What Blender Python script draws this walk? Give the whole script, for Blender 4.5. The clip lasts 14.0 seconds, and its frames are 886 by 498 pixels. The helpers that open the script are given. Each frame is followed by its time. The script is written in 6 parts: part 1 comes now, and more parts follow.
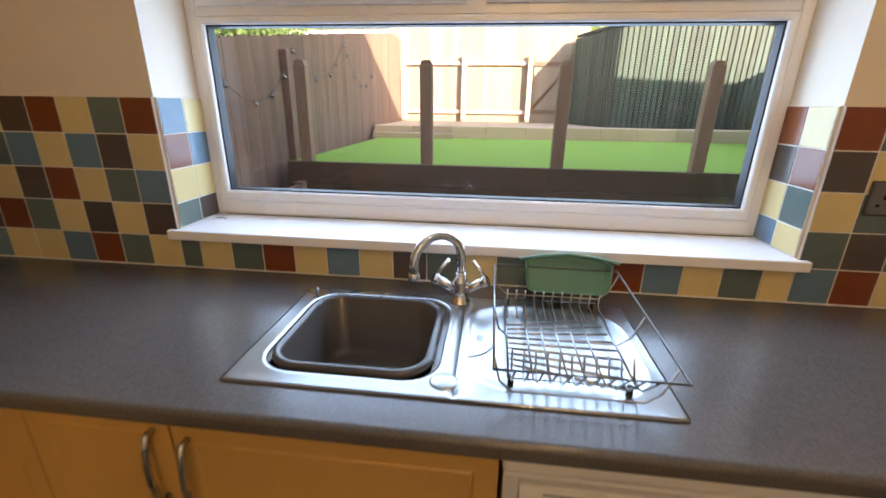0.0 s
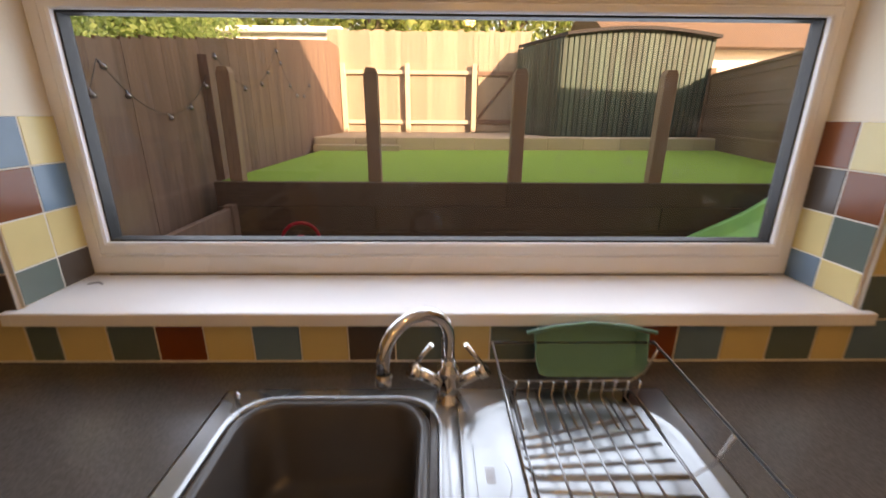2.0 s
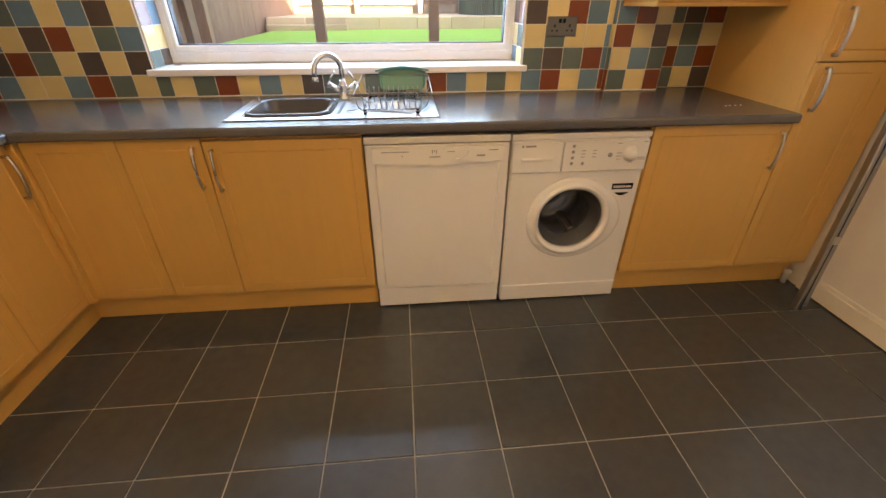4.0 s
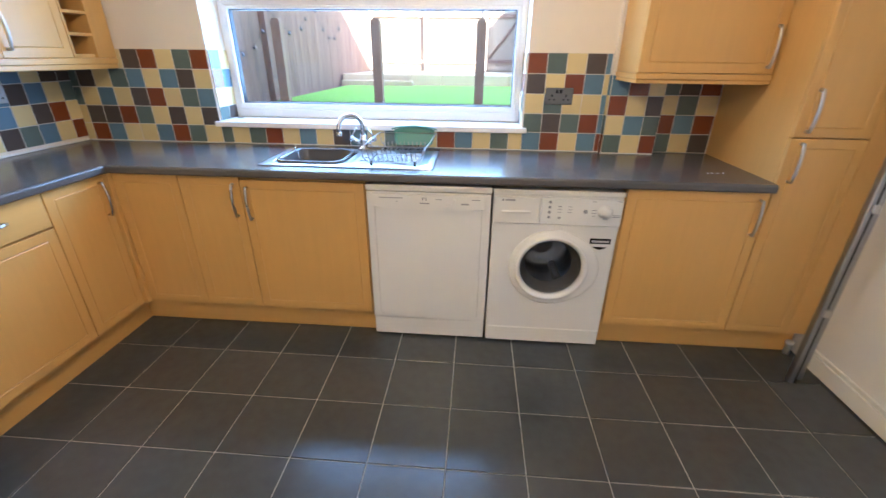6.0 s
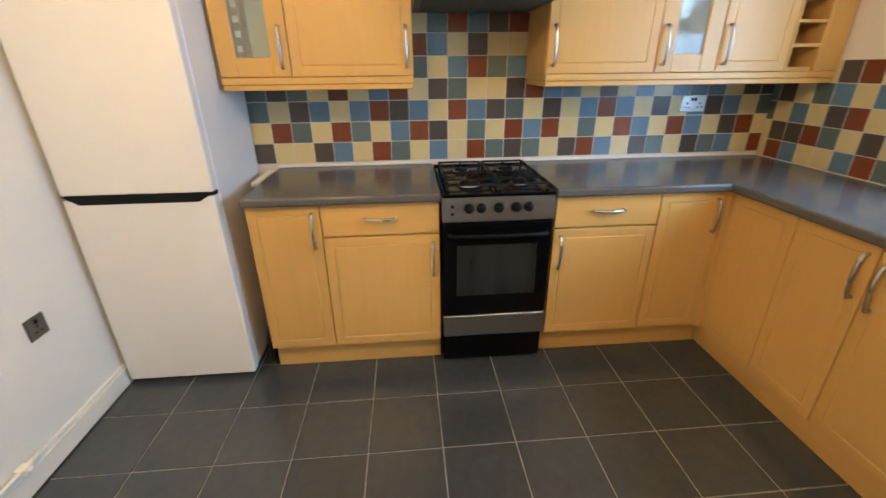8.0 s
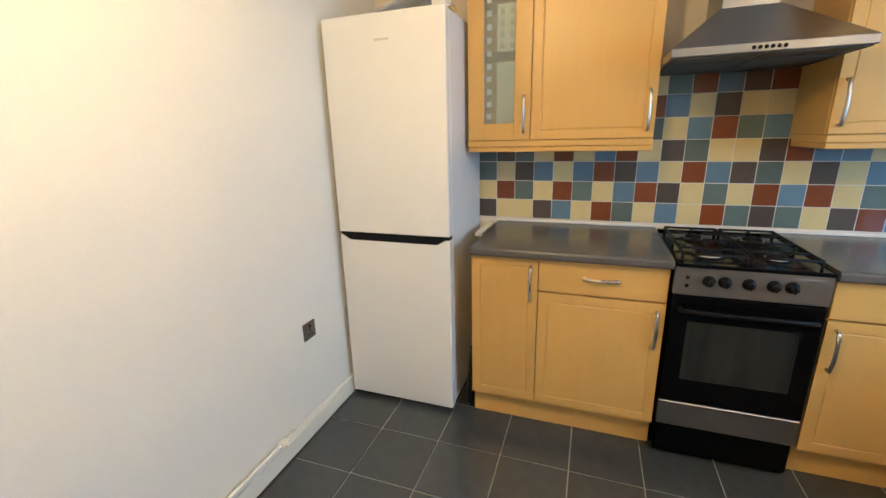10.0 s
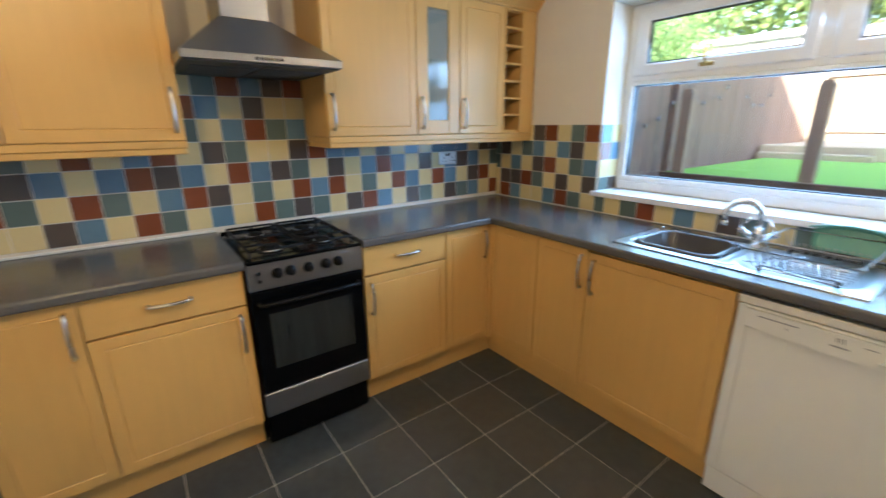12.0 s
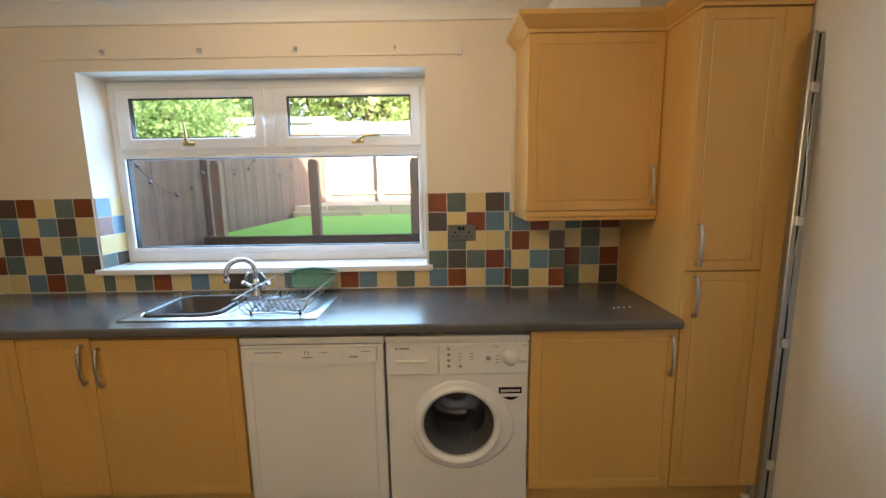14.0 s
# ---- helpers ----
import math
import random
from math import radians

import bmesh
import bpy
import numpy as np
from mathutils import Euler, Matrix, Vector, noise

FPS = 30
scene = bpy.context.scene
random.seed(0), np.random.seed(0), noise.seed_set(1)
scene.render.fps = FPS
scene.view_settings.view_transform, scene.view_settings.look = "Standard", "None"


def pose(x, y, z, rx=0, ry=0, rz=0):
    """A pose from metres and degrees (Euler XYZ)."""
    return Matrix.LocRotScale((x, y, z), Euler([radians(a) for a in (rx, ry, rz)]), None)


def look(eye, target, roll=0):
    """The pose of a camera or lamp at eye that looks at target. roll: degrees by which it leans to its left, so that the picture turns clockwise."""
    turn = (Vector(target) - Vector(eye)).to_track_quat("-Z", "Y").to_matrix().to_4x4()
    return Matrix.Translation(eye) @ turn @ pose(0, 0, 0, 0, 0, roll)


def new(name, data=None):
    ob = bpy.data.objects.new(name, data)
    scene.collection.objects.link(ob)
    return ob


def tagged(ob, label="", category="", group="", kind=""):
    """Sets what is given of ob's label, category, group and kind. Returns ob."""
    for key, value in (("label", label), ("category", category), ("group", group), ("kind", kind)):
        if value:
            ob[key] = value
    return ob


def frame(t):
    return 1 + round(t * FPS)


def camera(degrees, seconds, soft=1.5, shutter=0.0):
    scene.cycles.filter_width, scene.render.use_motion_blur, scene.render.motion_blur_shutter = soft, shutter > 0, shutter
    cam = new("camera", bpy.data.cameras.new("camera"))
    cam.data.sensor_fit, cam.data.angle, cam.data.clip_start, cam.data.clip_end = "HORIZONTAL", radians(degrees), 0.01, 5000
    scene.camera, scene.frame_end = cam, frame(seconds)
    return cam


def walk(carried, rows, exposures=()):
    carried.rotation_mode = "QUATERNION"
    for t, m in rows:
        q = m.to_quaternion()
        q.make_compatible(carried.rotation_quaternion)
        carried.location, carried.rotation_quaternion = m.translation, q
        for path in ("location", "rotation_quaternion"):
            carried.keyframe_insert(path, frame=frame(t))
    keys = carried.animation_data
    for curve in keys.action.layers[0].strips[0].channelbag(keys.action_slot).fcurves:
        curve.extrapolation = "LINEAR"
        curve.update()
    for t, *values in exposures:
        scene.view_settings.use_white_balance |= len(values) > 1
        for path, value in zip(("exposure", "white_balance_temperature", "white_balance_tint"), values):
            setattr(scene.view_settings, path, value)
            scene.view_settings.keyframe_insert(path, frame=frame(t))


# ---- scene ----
cam = camera(93.5, 14.0, shutter=0.22)
EXPOSURE = [
    (0.0, 2.66, 8100, 26), (0.5, 2.26, 8900, 28), (1.0, 1.93, 9700, 30), (1.5, 1.84, 10800, 32), (2.0, 1.92, 11800, 36), (2.5, 2.06, 12600, 42), (3.0, 2.78, 12300, 38),
    (4.2, 3.45, 7600, 24), (5.5, 3.85, 5600, 18), (6.5, 3.73, 5700, 19), (7.2, 3.64, 6300, 18), (8.5, 3.66, 6800, 16), (11.0, 3.45, 6200, 11), (12.0, 3.34, 6000, 12), (12.5, 3.36, 7100, 19), (13.0, 3.3, 7100, 20), (14.0, 3.0, 6800, 15),
]
PATH = [
    (0, (1.815, -1.135, 1.41), (1.6, 0.743, 0.757), 0.8),
    (0.5, (1.733, -0.835, 1.43), (1.634, 1.098, 0.925), 0.9),
    (1, (1.681, -0.619, 1.475), (1.682, 1.343, 1.088), 0.7),
    (1.5, (1.678, -0.593, 1.462), (1.71, 1.363, 1.041), 0.5),
    (2, (1.726, -0.799, 1.427), (1.757, 1.105, 0.814), 0.4),
    (2.5, (1.824, -1.152, 1.385), (1.896, 0.66, 0.541), 0.4),
    (3, (1.89, -1.54, 1.339), (2.031, 0.178, 0.325), 0.4),
    (3.2, (1.917, -1.708, 1.31), (2.081, -0.012, 0.262), 0.2),
    (5.3, (2.132, -2.537, 1.385), (2.262, -0.774, 0.45), -0.1),
    (5.5, (2.154, -2.523, 1.408), (2.265, -0.75, 0.489), 0.4),
    (6, (2.365, -2.44, 1.397), (2.232, -0.629, 0.558), 0.6),
    (6.5, (2.379, -2.293, 1.389), (1.754, -0.57, 0.588), 0.7),
    (7, (2.267, -2.228, 1.425), (1.015, -0.914, 0.584), 1.2),
    (7.5, (2.296, -2.143, 1.395), (0.613, -1.455, 0.561), 0.3),
    (8, (2.328, -2.066, 1.402), (0.5, -1.915, 0.605), -0.6),
    (8.5, (2.334, -2.158, 1.429), (0.515, -2.49, 0.665), -1.1),
    (8.7, (2.356, -2.182, 1.411), (0.557, -2.675, 0.689), -1.3),
    (10.8, (2.369, -2.288, 1.422), (0.526, -2.898, 0.94), -0.8),
    (11, (2.355, -2.291, 1.423), (0.478, -2.766, 0.923), -1.0),
    (11.5, (2.303, -2.262, 1.426), (0.397, -1.996, 0.879), -0.9),
    (12, (2.337, -2.218, 1.427), (0.791, -1.087, 0.854), -0.4),
    (12.5, (2.516, -2.19, 1.426), (1.608, -0.508, 0.836), 0.2),
    (13, (2.682, -2.215, 1.408), (2.369, -0.311, 0.881), 0.3),
    (13.5, (2.736, -2.23, 1.438), (2.716, -0.272, 1.029), -0.3),
    (14, (2.704, -2.212, 1.466), (2.703, -0.236, 1.158), -0.9),
]
walk(cam, [(t, look(eye, target, roll)) for t, eye, target, roll in PATH], EXPOSURE)

# ---- world, sun, lamps ----
SUN_DIR = Vector((-0.85, 1.0, -0.524)).normalized()
world = bpy.data.worlds.new("sky")
scene.world = world
world.use_nodes = True
wn = world.node_tree.nodes
sky = wn.new("ShaderNodeTexSky")
sky.sky_type = "NISHITA"
sky.sun_disc = False
sky.sun_elevation = math.asin(-SUN_DIR.z)
sky.sun_rotation = math.atan2(-SUN_DIR.x, -SUN_DIR.y)
wn["Background"].inputs["Strength"].default_value = 0.15
world.node_tree.links.new(sky.outputs["Color"], wn["Background"].inputs["Color"])

sun = new("sun", bpy.data.lights.new("sun", "SUN"))
sun.data.energy, sun.data.angle, sun.data.color = 2.7, radians(0.5), (1.0, 0.93, 0.82)
sun.matrix_world = look((0, 0, 8), Vector((0, 0, 8)) + SUN_DIR)

BULBS = ((2.0, -2.62, 2.4), (2.15, -0.95, 0.6))
for bx_, by_, power in BULBS:
    bulb_light = new("bulb_light", bpy.data.lights.new("bulb_light", "POINT"))
    bulb_light.data.energy, bulb_light.data.color, bulb_light.data.shadow_soft_size = power, (1.0, 0.68, 0.24), 0.05
    bulb_light.location = (bx_, by_, 2.17)

window_light = new("window_light", bpy.data.lights.new("window_light", "AREA"))
window_light.data.shape, window_light.data.size, window_light.data.size_y = "RECTANGLE", 1.62, 0.82
window_light.data.energy, window_light.data.color = 5.4, (0.33, 0.61, 1.0)
window_light.matrix_world = look((1.745, 0.285, 1.56), (1.745, -1.0, 1.10))

# ---- materials ----


def mat(name, col, rough=0.5, metal=0.0, var=0.1, scale=6.0, stretch=(1, 1, 1), bump=0.1, bscale=120.0, rnd=0.0, coat=0.0, stain=0.06, spec=0.5, rv=0.06):
    m = bpy.data.materials.new(name)
    m.use_nodes = True
    n, l = m.node_tree.nodes, m.node_tree.links
    b = n["Principled BSDF"]
    co = n.new("ShaderNodeTexCoord")
    mp = n.new("ShaderNodeMapping")
    mp.inputs["Scale"].default_value = stretch
    l.new(co.outputs["Object"], mp.inputs["Vector"])
    info = n.new("ShaderNodeObjectInfo")
    off = n.new("ShaderNodeVectorMath")
    off.operation = "MULTIPLY_ADD"
    l.new(info.outputs["Random"], off.inputs[0])
    off.inputs[1].default_value = (37.0, 23.0, 51.0)
    l.new(mp.outputs["Vector"], off.inputs[2])
    fine = n.new("ShaderNodeTexNoise")
    fine.inputs["Scale"].default_value, fine.inputs["Detail"].default_value = scale, 6.0
    broad = n.new("ShaderNodeTexNoise")
    broad.inputs["Scale"].default_value, broad.inputs["Detail"].default_value = 1.7, 4.0
    l.new(off.outputs["Vector"], fine.inputs["Vector"])
    l.new(co.outputs["Object"], broad.inputs["Vector"])
    # brightness factor: 1 + var*(fine-.5)*2 + stain*(broad-.5)*2 + rnd*(random-.5)*2
    total = None
    for src, amount in ((fine.outputs["Fac"], var), (broad.outputs["Fac"], stain), (info.outputs["Random"], rnd)):
        k = n.new("ShaderNodeMath")
        k.operation = "MULTIPLY_ADD"
        l.new(src, k.inputs[0])
        k.inputs[1].default_value = 2 * amount
        if total is None:
            k.inputs[2].default_value = 1 - var - stain - rnd
        else:
            l.new(total, k.inputs[2])
        total = k.outputs[0]
    tint = n.new("ShaderNodeVectorMath")
    tint.operation = "SCALE"
    tint.inputs[0].default_value = col
    l.new(total, tint.inputs["Scale"])
    l.new(tint.outputs["Vector"], b.inputs["Base Color"])
    r = n.new("ShaderNodeMapRange")
    r.inputs["To Min"].default_value, r.inputs["To Max"].default_value = max(rough - rv, 0.02), min(rough + rv, 1.0)
    l.new(broad.outputs["Fac"], r.inputs["Value"])
    l.new(r.outputs["Result"], b.inputs["Roughness"])
    b.inputs["Metallic"].default_value = metal
    b.inputs["Coat Weight"].default_value = coat
    b.inputs["Coat Roughness"].default_value = 0.08
    b.inputs["Specular IOR Level"].default_value = spec
    if bump:
        grit = n.new("ShaderNodeTexNoise")
        grit.inputs["Scale"].default_value, grit.inputs["Detail"].default_value = bscale, 3.0
        l.new(off.outputs["Vector"], grit.inputs["Vector"])
        bp = n.new("ShaderNodeBump")
        bp.inputs["Strength"].default_value, bp.inputs["Distance"].default_value = bump, 0.004
        l.new(grit.outputs["Fac"], bp.inputs["Height"])
        l.new(bp.outputs["Normal"], b.inputs["Normal"])
    return m


def pane_mat(name, tint, gloss_rough=0.0, ripple=0.0, frost=None, marks=0.0):
    """Thin pane: clear, with a Fresnel gloss."""
    m = bpy.data.materials.new(name)
    m.use_nodes = True
    n, l = m.node_tree.nodes, m.node_tree.links
    n.remove(n["Principled BSDF"])
    clear = n.new("ShaderNodeBsdfTransparent")
    clear.inputs["Color"].default_value = (*tint, 1)
    gloss = n.new("ShaderNodeBsdfGlossy")
    gloss.inputs["Roughness"].default_value = gloss_rough
    lw = n.new("ShaderNodeLayerWeight")
    lw.inputs["Blend"].default_value = 0.5
    p5 = n.new("ShaderNodeMath")
    p5.operation = "POWER"
    p5.inputs[1].default_value = 4.0
    l.new(lw.outputs["Facing"], p5.inputs[0])
    f = n.new("ShaderNodeMath")
    f.operation = "MULTIPLY_ADD"
    f.inputs[1].default_value, f.inputs[2].default_value = 0.9, 0.035
    l.new(p5.outputs[0], f.inputs[0])
    mix = n.new("ShaderNodeMixShader")
    l.new(f.outputs[0], mix.inputs[0])
    under = clear.outputs[0]
    if frost:
        milk = n.new("ShaderNodeBsdfDiffuse")
        milk.inputs["Color"].default_value = (*frost, 1)
        haze = n.new("ShaderNodeMixShader")
        haze.inputs[0].default_value = 0.22
        if marks:
            place = n.new("ShaderNodeTexCoord")
            spots = n.new("ShaderNodeTexNoise")
            spots.inputs["Scale"].default_value, spots.inputs["Detail"].default_value = 26.0, 6.0
            l.new(place.outputs["Object"], spots.inputs["Vector"])
            cut = n.new("ShaderNodeMapRange")
            cut.inputs["From Min"].default_value, cut.inputs["From Max"].default_value = 0.60, 0.78
            cut.inputs["To Min"].default_value, cut.inputs["To Max"].default_value = 0.004, marks
            l.new(spots.outputs[0], cut.inputs["Value"])
            l.new(cut.outputs[0], haze.inputs[0])
        l.new(under, haze.inputs[1])
        l.new(milk.outputs[0], haze.inputs[2])
        under = haze.outputs[0]
    l.new(under, mix.inputs[1])
    l.new(gloss.outputs[0], mix.inputs[2])
    l.new(mix.outputs[0], n["Material Output"].inputs["Surface"])
    if ripple:
        co = n.new("ShaderNodeTexCoord")
        v = n.new("ShaderNodeTexVoronoi")
        v.inputs["Scale"].default_value = 40.0
        l.new(co.outputs["Object"], v.inputs["Vector"])
        bp = n.new("ShaderNodeBump")
        bp.inputs["Strength"].default_value, bp.inputs["Distance"].default_value = ripple, 0.004
        l.new(v.outputs["Distance"], bp.inputs["Height"])
        l.new(bp.outputs["Normal"], gloss.inputs["Normal"])
    return m


def leaf_mat(name, col):
    """Thin leaves that reflect and let through light, each of its own shade."""
    m = bpy.data.materials.new(name)
    m.use_nodes = True
    n, l = m.node_tree.nodes, m.node_tree.links
    n.remove(n["Principled BSDF"])
    geo = n.new("ShaderNodeNewGeometry")
    ramp = n.new("ShaderNodeMix")
    ramp.data_type = "RGBA"
    ramp.inputs[6].default_value = (col[0] * 0.8, col[1] * 0.88, col[2] * 0.9, 1)
    ramp.inputs[7].default_value = (min(col[0] * 1.5, 1), min(col[1] * 1.3, 1), col[2] * 1.5, 1)
    l.new(geo.outputs["Random Per Island"], ramp.inputs[0])
    face = n.new("ShaderNodeBsdfDiffuse")
    thin = n.new("ShaderNodeBsdfTranslucent")
    mix = n.new("ShaderNodeMixShader")
    mix.inputs[0].default_value = 0.62
    for sh_ in (face, thin):
        l.new(ramp.outputs[2], sh_.inputs["Color"])
    l.new(face.outputs[0], mix.inputs[1])
    l.new(thin.outputs[0], mix.inputs[2])
    l.new(mix.outputs[0], n["Material Output"].inputs["Surface"])
    return m


def glow_mat(name, col, strength):
    m = bpy.data.materials.new(name)
    m.use_nodes = True
    b = m.node_tree.nodes["Principled BSDF"]
    b.inputs["Emission Color"].default_value = (*col, 1)
    b.inputs["Emission Strength"].default_value = strength
    return m


PAINT = mat("cream_paint", (0.76, 0.68, 0.56), 0.75, var=0.015, scale=30, bump=0.15, bscale=90, stain=0.03)
PAINT_S = mat("white_paint", (0.78, 0.76, 0.71), 0.7, var=0.015, scale=30, bump=0.15, bscale=90, stain=0.03)
CEIL = mat("ceiling_paint", (0.80, 0.78, 0.74), 0.8, var=0.01, bump=0.2, bscale=60, stain=0.03)
GLOSSW = mat("white_gloss_wood", (0.80, 0.78, 0.70), 0.35, var=0.02, bump=0.05, stain=0.04)
UPVC = mat("white_upvc", (0.80, 0.80, 0.79), 0.28, var=0.01, bump=0.02, stain=0.03)
SILL = mat("sill_upvc", (0.82, 0.82, 0.82), 0.3, var=0.015, bump=0.03, stain=0.03)
GASKET = mat("black_gasket", (0.015, 0.015, 0.016), 0.6, bump=0.0)
BRASS = mat("aged_brass", (0.42, 0.28, 0.10), 0.32, metal=1.0, var=0.2, scale=40)
WOOD = mat("beech_laminate", (0.645, 0.375, 0.112), 0.36, var=0.055, scale=5, stretch=(9, 9, 0.7), bump=0.04, bscale=40, stain=0.05, rnd=0.03)
WOOD_H = mat("beech_laminate_level", (0.645, 0.375, 0.112), 0.36, var=0.055, scale=5, stretch=(0.7, 0.7, 9), bump=0.04, bscale=40, stain=0.05, rnd=0.03)
WOOD_IN = mat("cabinet_inside", (0.62, 0.50, 0.36), 0.55, var=0.05, bump=0.02)
TOP = mat("charcoal_worktop", (0.108, 0.101, 0.095), 0.215, var=0.5, scale=210, bump=0.06, bscale=260, stain=0.25)
SEAL = mat("white_sealant", (0.74, 0.72, 0.66), 0.5, var=0.08, scale=20, stain=0.1)
STEEL = mat("brushed_steel", (0.37, 0.37, 0.37), 0.33, metal=1.0, var=0.06, scale=6, stretch=(2, 60, 60), bump=0.03, bscale=80)
SINK = mat("sink_steel", (0.42, 0.43, 0.43), 0.29, metal=1.0, var=0.05, scale=14, bump=0.04, bscale=180, stain=0.08)
CHROME = mat("chrome", (0.80, 0.81, 0.82), 0.08, metal=1.0, var=0.02, bump=0.0)
# socket metal twice: window reflection coloured in on the first, dark room on the second
PLATE_LIT = mat("window_lit_socket_metal", (0.52, 0.52, 0.51), 0.34, metal=1.0, var=0.05, bump=0.02)
PLATE = mat("socket_metal", (0.20, 0.19, 0.17), 0.28, metal=1.0, var=0.05, bump=0.02)
# sink steel again, coloured darker to put in the shade inside the bowl
BOWL = mat("shaded_bowl_steel", (0.26, 0.25, 0.24), 0.36, metal=1.0, var=0.12, scale=14, bump=0.05, bscale=180, stain=0.12)
RACKM = mat("rack_wire_metal", (0.36, 0.36, 0.36), 0.28, metal=1.0, var=0.1, bump=0.0)
RUBBER = mat("grey_rubber", (0.13, 0.13, 0.135), 0.5, var=0.1, bump=0.02)
NICKEL = mat("satin_nickel", (0.62, 0.60, 0.56), 0.28, metal=1.0, var=0.05, bump=0.02)
WHITE = mat("white_enamel", (0.78, 0.77, 0.75), 0.26, var=0.012, rv=0.015, bump=0.05, bscale=300, stain=0.03)
WHITE2 = mat("white_plastic", (0.76, 0.75, 0.72), 0.4, var=0.015, rv=0.015, bump=0.03, stain=0.03)
SILVER = mat("silver_print", (0.52, 0.51, 0.50), 0.4, bump=0.0)
GREYP = mat("grey_print", (0.30, 0.30, 0.31), 0.5, bump=0.0)
BLACK = mat("black_enamel", (0.0025, 0.0025, 0.0026), 0.16, spec=0.15, var=0.1, bump=0.03, stain=0.1)
BLACKP = mat("black_plastic", (0.005, 0.005, 0.0053), 0.38, spec=0.18, var=0.1, bump=0.03)
IRON = mat("cast_iron", (0.005, 0.005, 0.005), 0.6, spec=0.25, var=0.3, scale=60, bump=0.3, bscale=200)
# upright streaks in this oven glass colour stand in for room reflections
DGLASS = mat("reflection_streak_oven_glass", (0.020, 0.021, 0.018), 0.08, var=0.9, scale=4, stretch=(5, 5, 0.4), bump=0.0, stain=0.3)
DRUMD = mat("dark_drum_steel", (0.36, 0.36, 0.365), 0.3, metal=1.0, var=0.25, scale=30)
# one dark olive tone for the hood's filters
FILTER = mat("olive_filter_mesh", (0.07, 0.064, 0.05), 0.5, metal=0.2, var=0.2, scale=40)
DRUM = mat("drum_steel", (0.50, 0.50, 0.51), 0.35, metal=1.0, var=0.15, scale=30)
SLATE = mat("slate_tile", (0.053, 0.060, 0.062), 0.22, spec=0.7, var=0.22, scale=22, bump=0.12, bscale=45, stain=0.08, rnd=0.10, rv=0.03)
GROUT_F = mat("floor_grout", (0.33, 0.32, 0.30), 0.85, var=0.25, scale=25, bump=0.2, stain=0.2)
GROUT_W = mat("wall_grout", (0.66, 0.62, 0.54), 0.8, var=0.08, scale=40, bump=0.2, stain=0.1)
GLAZE = {
    "C": mat("cream_glaze", (0.68, 0.545, 0.27), 0.22, var=0.05, scale=18, bump=0.06, bscale=30, rnd=0.05, stain=0.04),
    "R": mat("red_glaze", (0.205, 0.052, 0.018), 0.22, var=0.12, scale=18, bump=0.06, bscale=30, rnd=0.08, stain=0.05),
    "D": mat("brown_glaze", (0.085, 0.066, 0.056), 0.22, var=0.1, scale=18, bump=0.06, bscale=30, rnd=0.12, stain=0.05),
    "T": mat("sage_glaze", (0.110, 0.152, 0.135), 0.22, var=0.1, scale=18, bump=0.06, bscale=30, rnd=0.1, stain=0.05),
    "B": mat("blue_glaze", (0.120, 0.212, 0.285), 0.22, var=0.1, scale=18, bump=0.06, bscale=30, rnd=0.1, stain=0.05),
}
GLASS = pane_mat("window_glass", (0.96, 0.98, 0.97), frost=(0.8, 0.8, 0.8), marks=0.09)
CGLASS = pane_mat("cabinet_glass", (0.93, 0.98, 0.955), 0.035, ripple=0.04, frost=(0.62, 0.66, 0.60))
SHELFG = pane_mat("shelf_glass", (0.80, 0.92, 0.87), 0.02)
ETCH = mat("etched_glass_pattern", (0.40, 0.42, 0.385), 0.6, bump=0.0)
CARD = mat("pale_patterned_card", (0.80, 0.80, 0.74), 0.7, var=0.05, scale=40)
PORTHOLE = pane_mat("porthole_glass", (0.72, 0.73, 0.74), 0.02)
SAGEP = mat("sage_green_plastic", (0.10, 0.30, 0.25), 0.42, var=0.05, bump=0.03)
FENCE = mat("brown_fence_timber", (0.27, 0.172, 0.128), 0.85, var=0.38, scale=5, stretch=(6, 6, 0.8), bump=0.5, bscale=40, rnd=0.16, stain=0.12)
FENCE_R = mat("reddish_fence_timber", (0.175, 0.11, 0.075), 0.85, var=0.42, scale=5, stretch=(0.8, 0.8, 7), bump=0.5, bscale=40, rnd=0.16, stain=0.15)
FENCE_L = mat("pale_fence_timber", (0.42, 0.34, 0.255), 0.85, var=0.22, scale=7, stretch=(6, 6, 0.8), bump=0.5, bscale=40, rnd=0.14, stain=0.12)
POSTW = mat("post_timber", (0.36, 0.245, 0.165), 0.8, var=0.3, scale=7, stretch=(6, 6, 0.8), bump=0.4, bscale=40, rnd=0.1)
PALE = mat("pale_timber", (0.62, 0.52, 0.40), 0.8, var=0.15, scale=8, stretch=(6, 6, 0.8), bump=0.3, rnd=0.08)
SLEEPER = mat("dark_sleeper", (0.125, 0.083, 0.056), 0.85, var=0.35, scale=7, stretch=(0.8, 6, 6), bump=0.5, bscale=40, rnd=0.15, stain=0.15)
STONE = mat("sandstone_block", (0.58, 0.47, 0.32), 0.85, var=0.15, scale=12, bump=0.4, bscale=60, rnd=0.12, stain=0.1)
TURF = mat("artificial_turf", (0.25, 0.50, 0.07), 0.9, var=0.3, scale=160, bump=0.8, bscale=240, stain=0.08)
SHEDG = mat("green_black_cladding", (0.036, 0.075, 0.058), 0.6, var=0.8, scale=3, stretch=(3, 3, 0.8), bump=0.1, rnd=0.35, stain=0.3)
SHEDR = mat("shed_roof_felt", (0.05, 0.045, 0.045), 0.9, var=0.2, scale=40, bump=0.5)
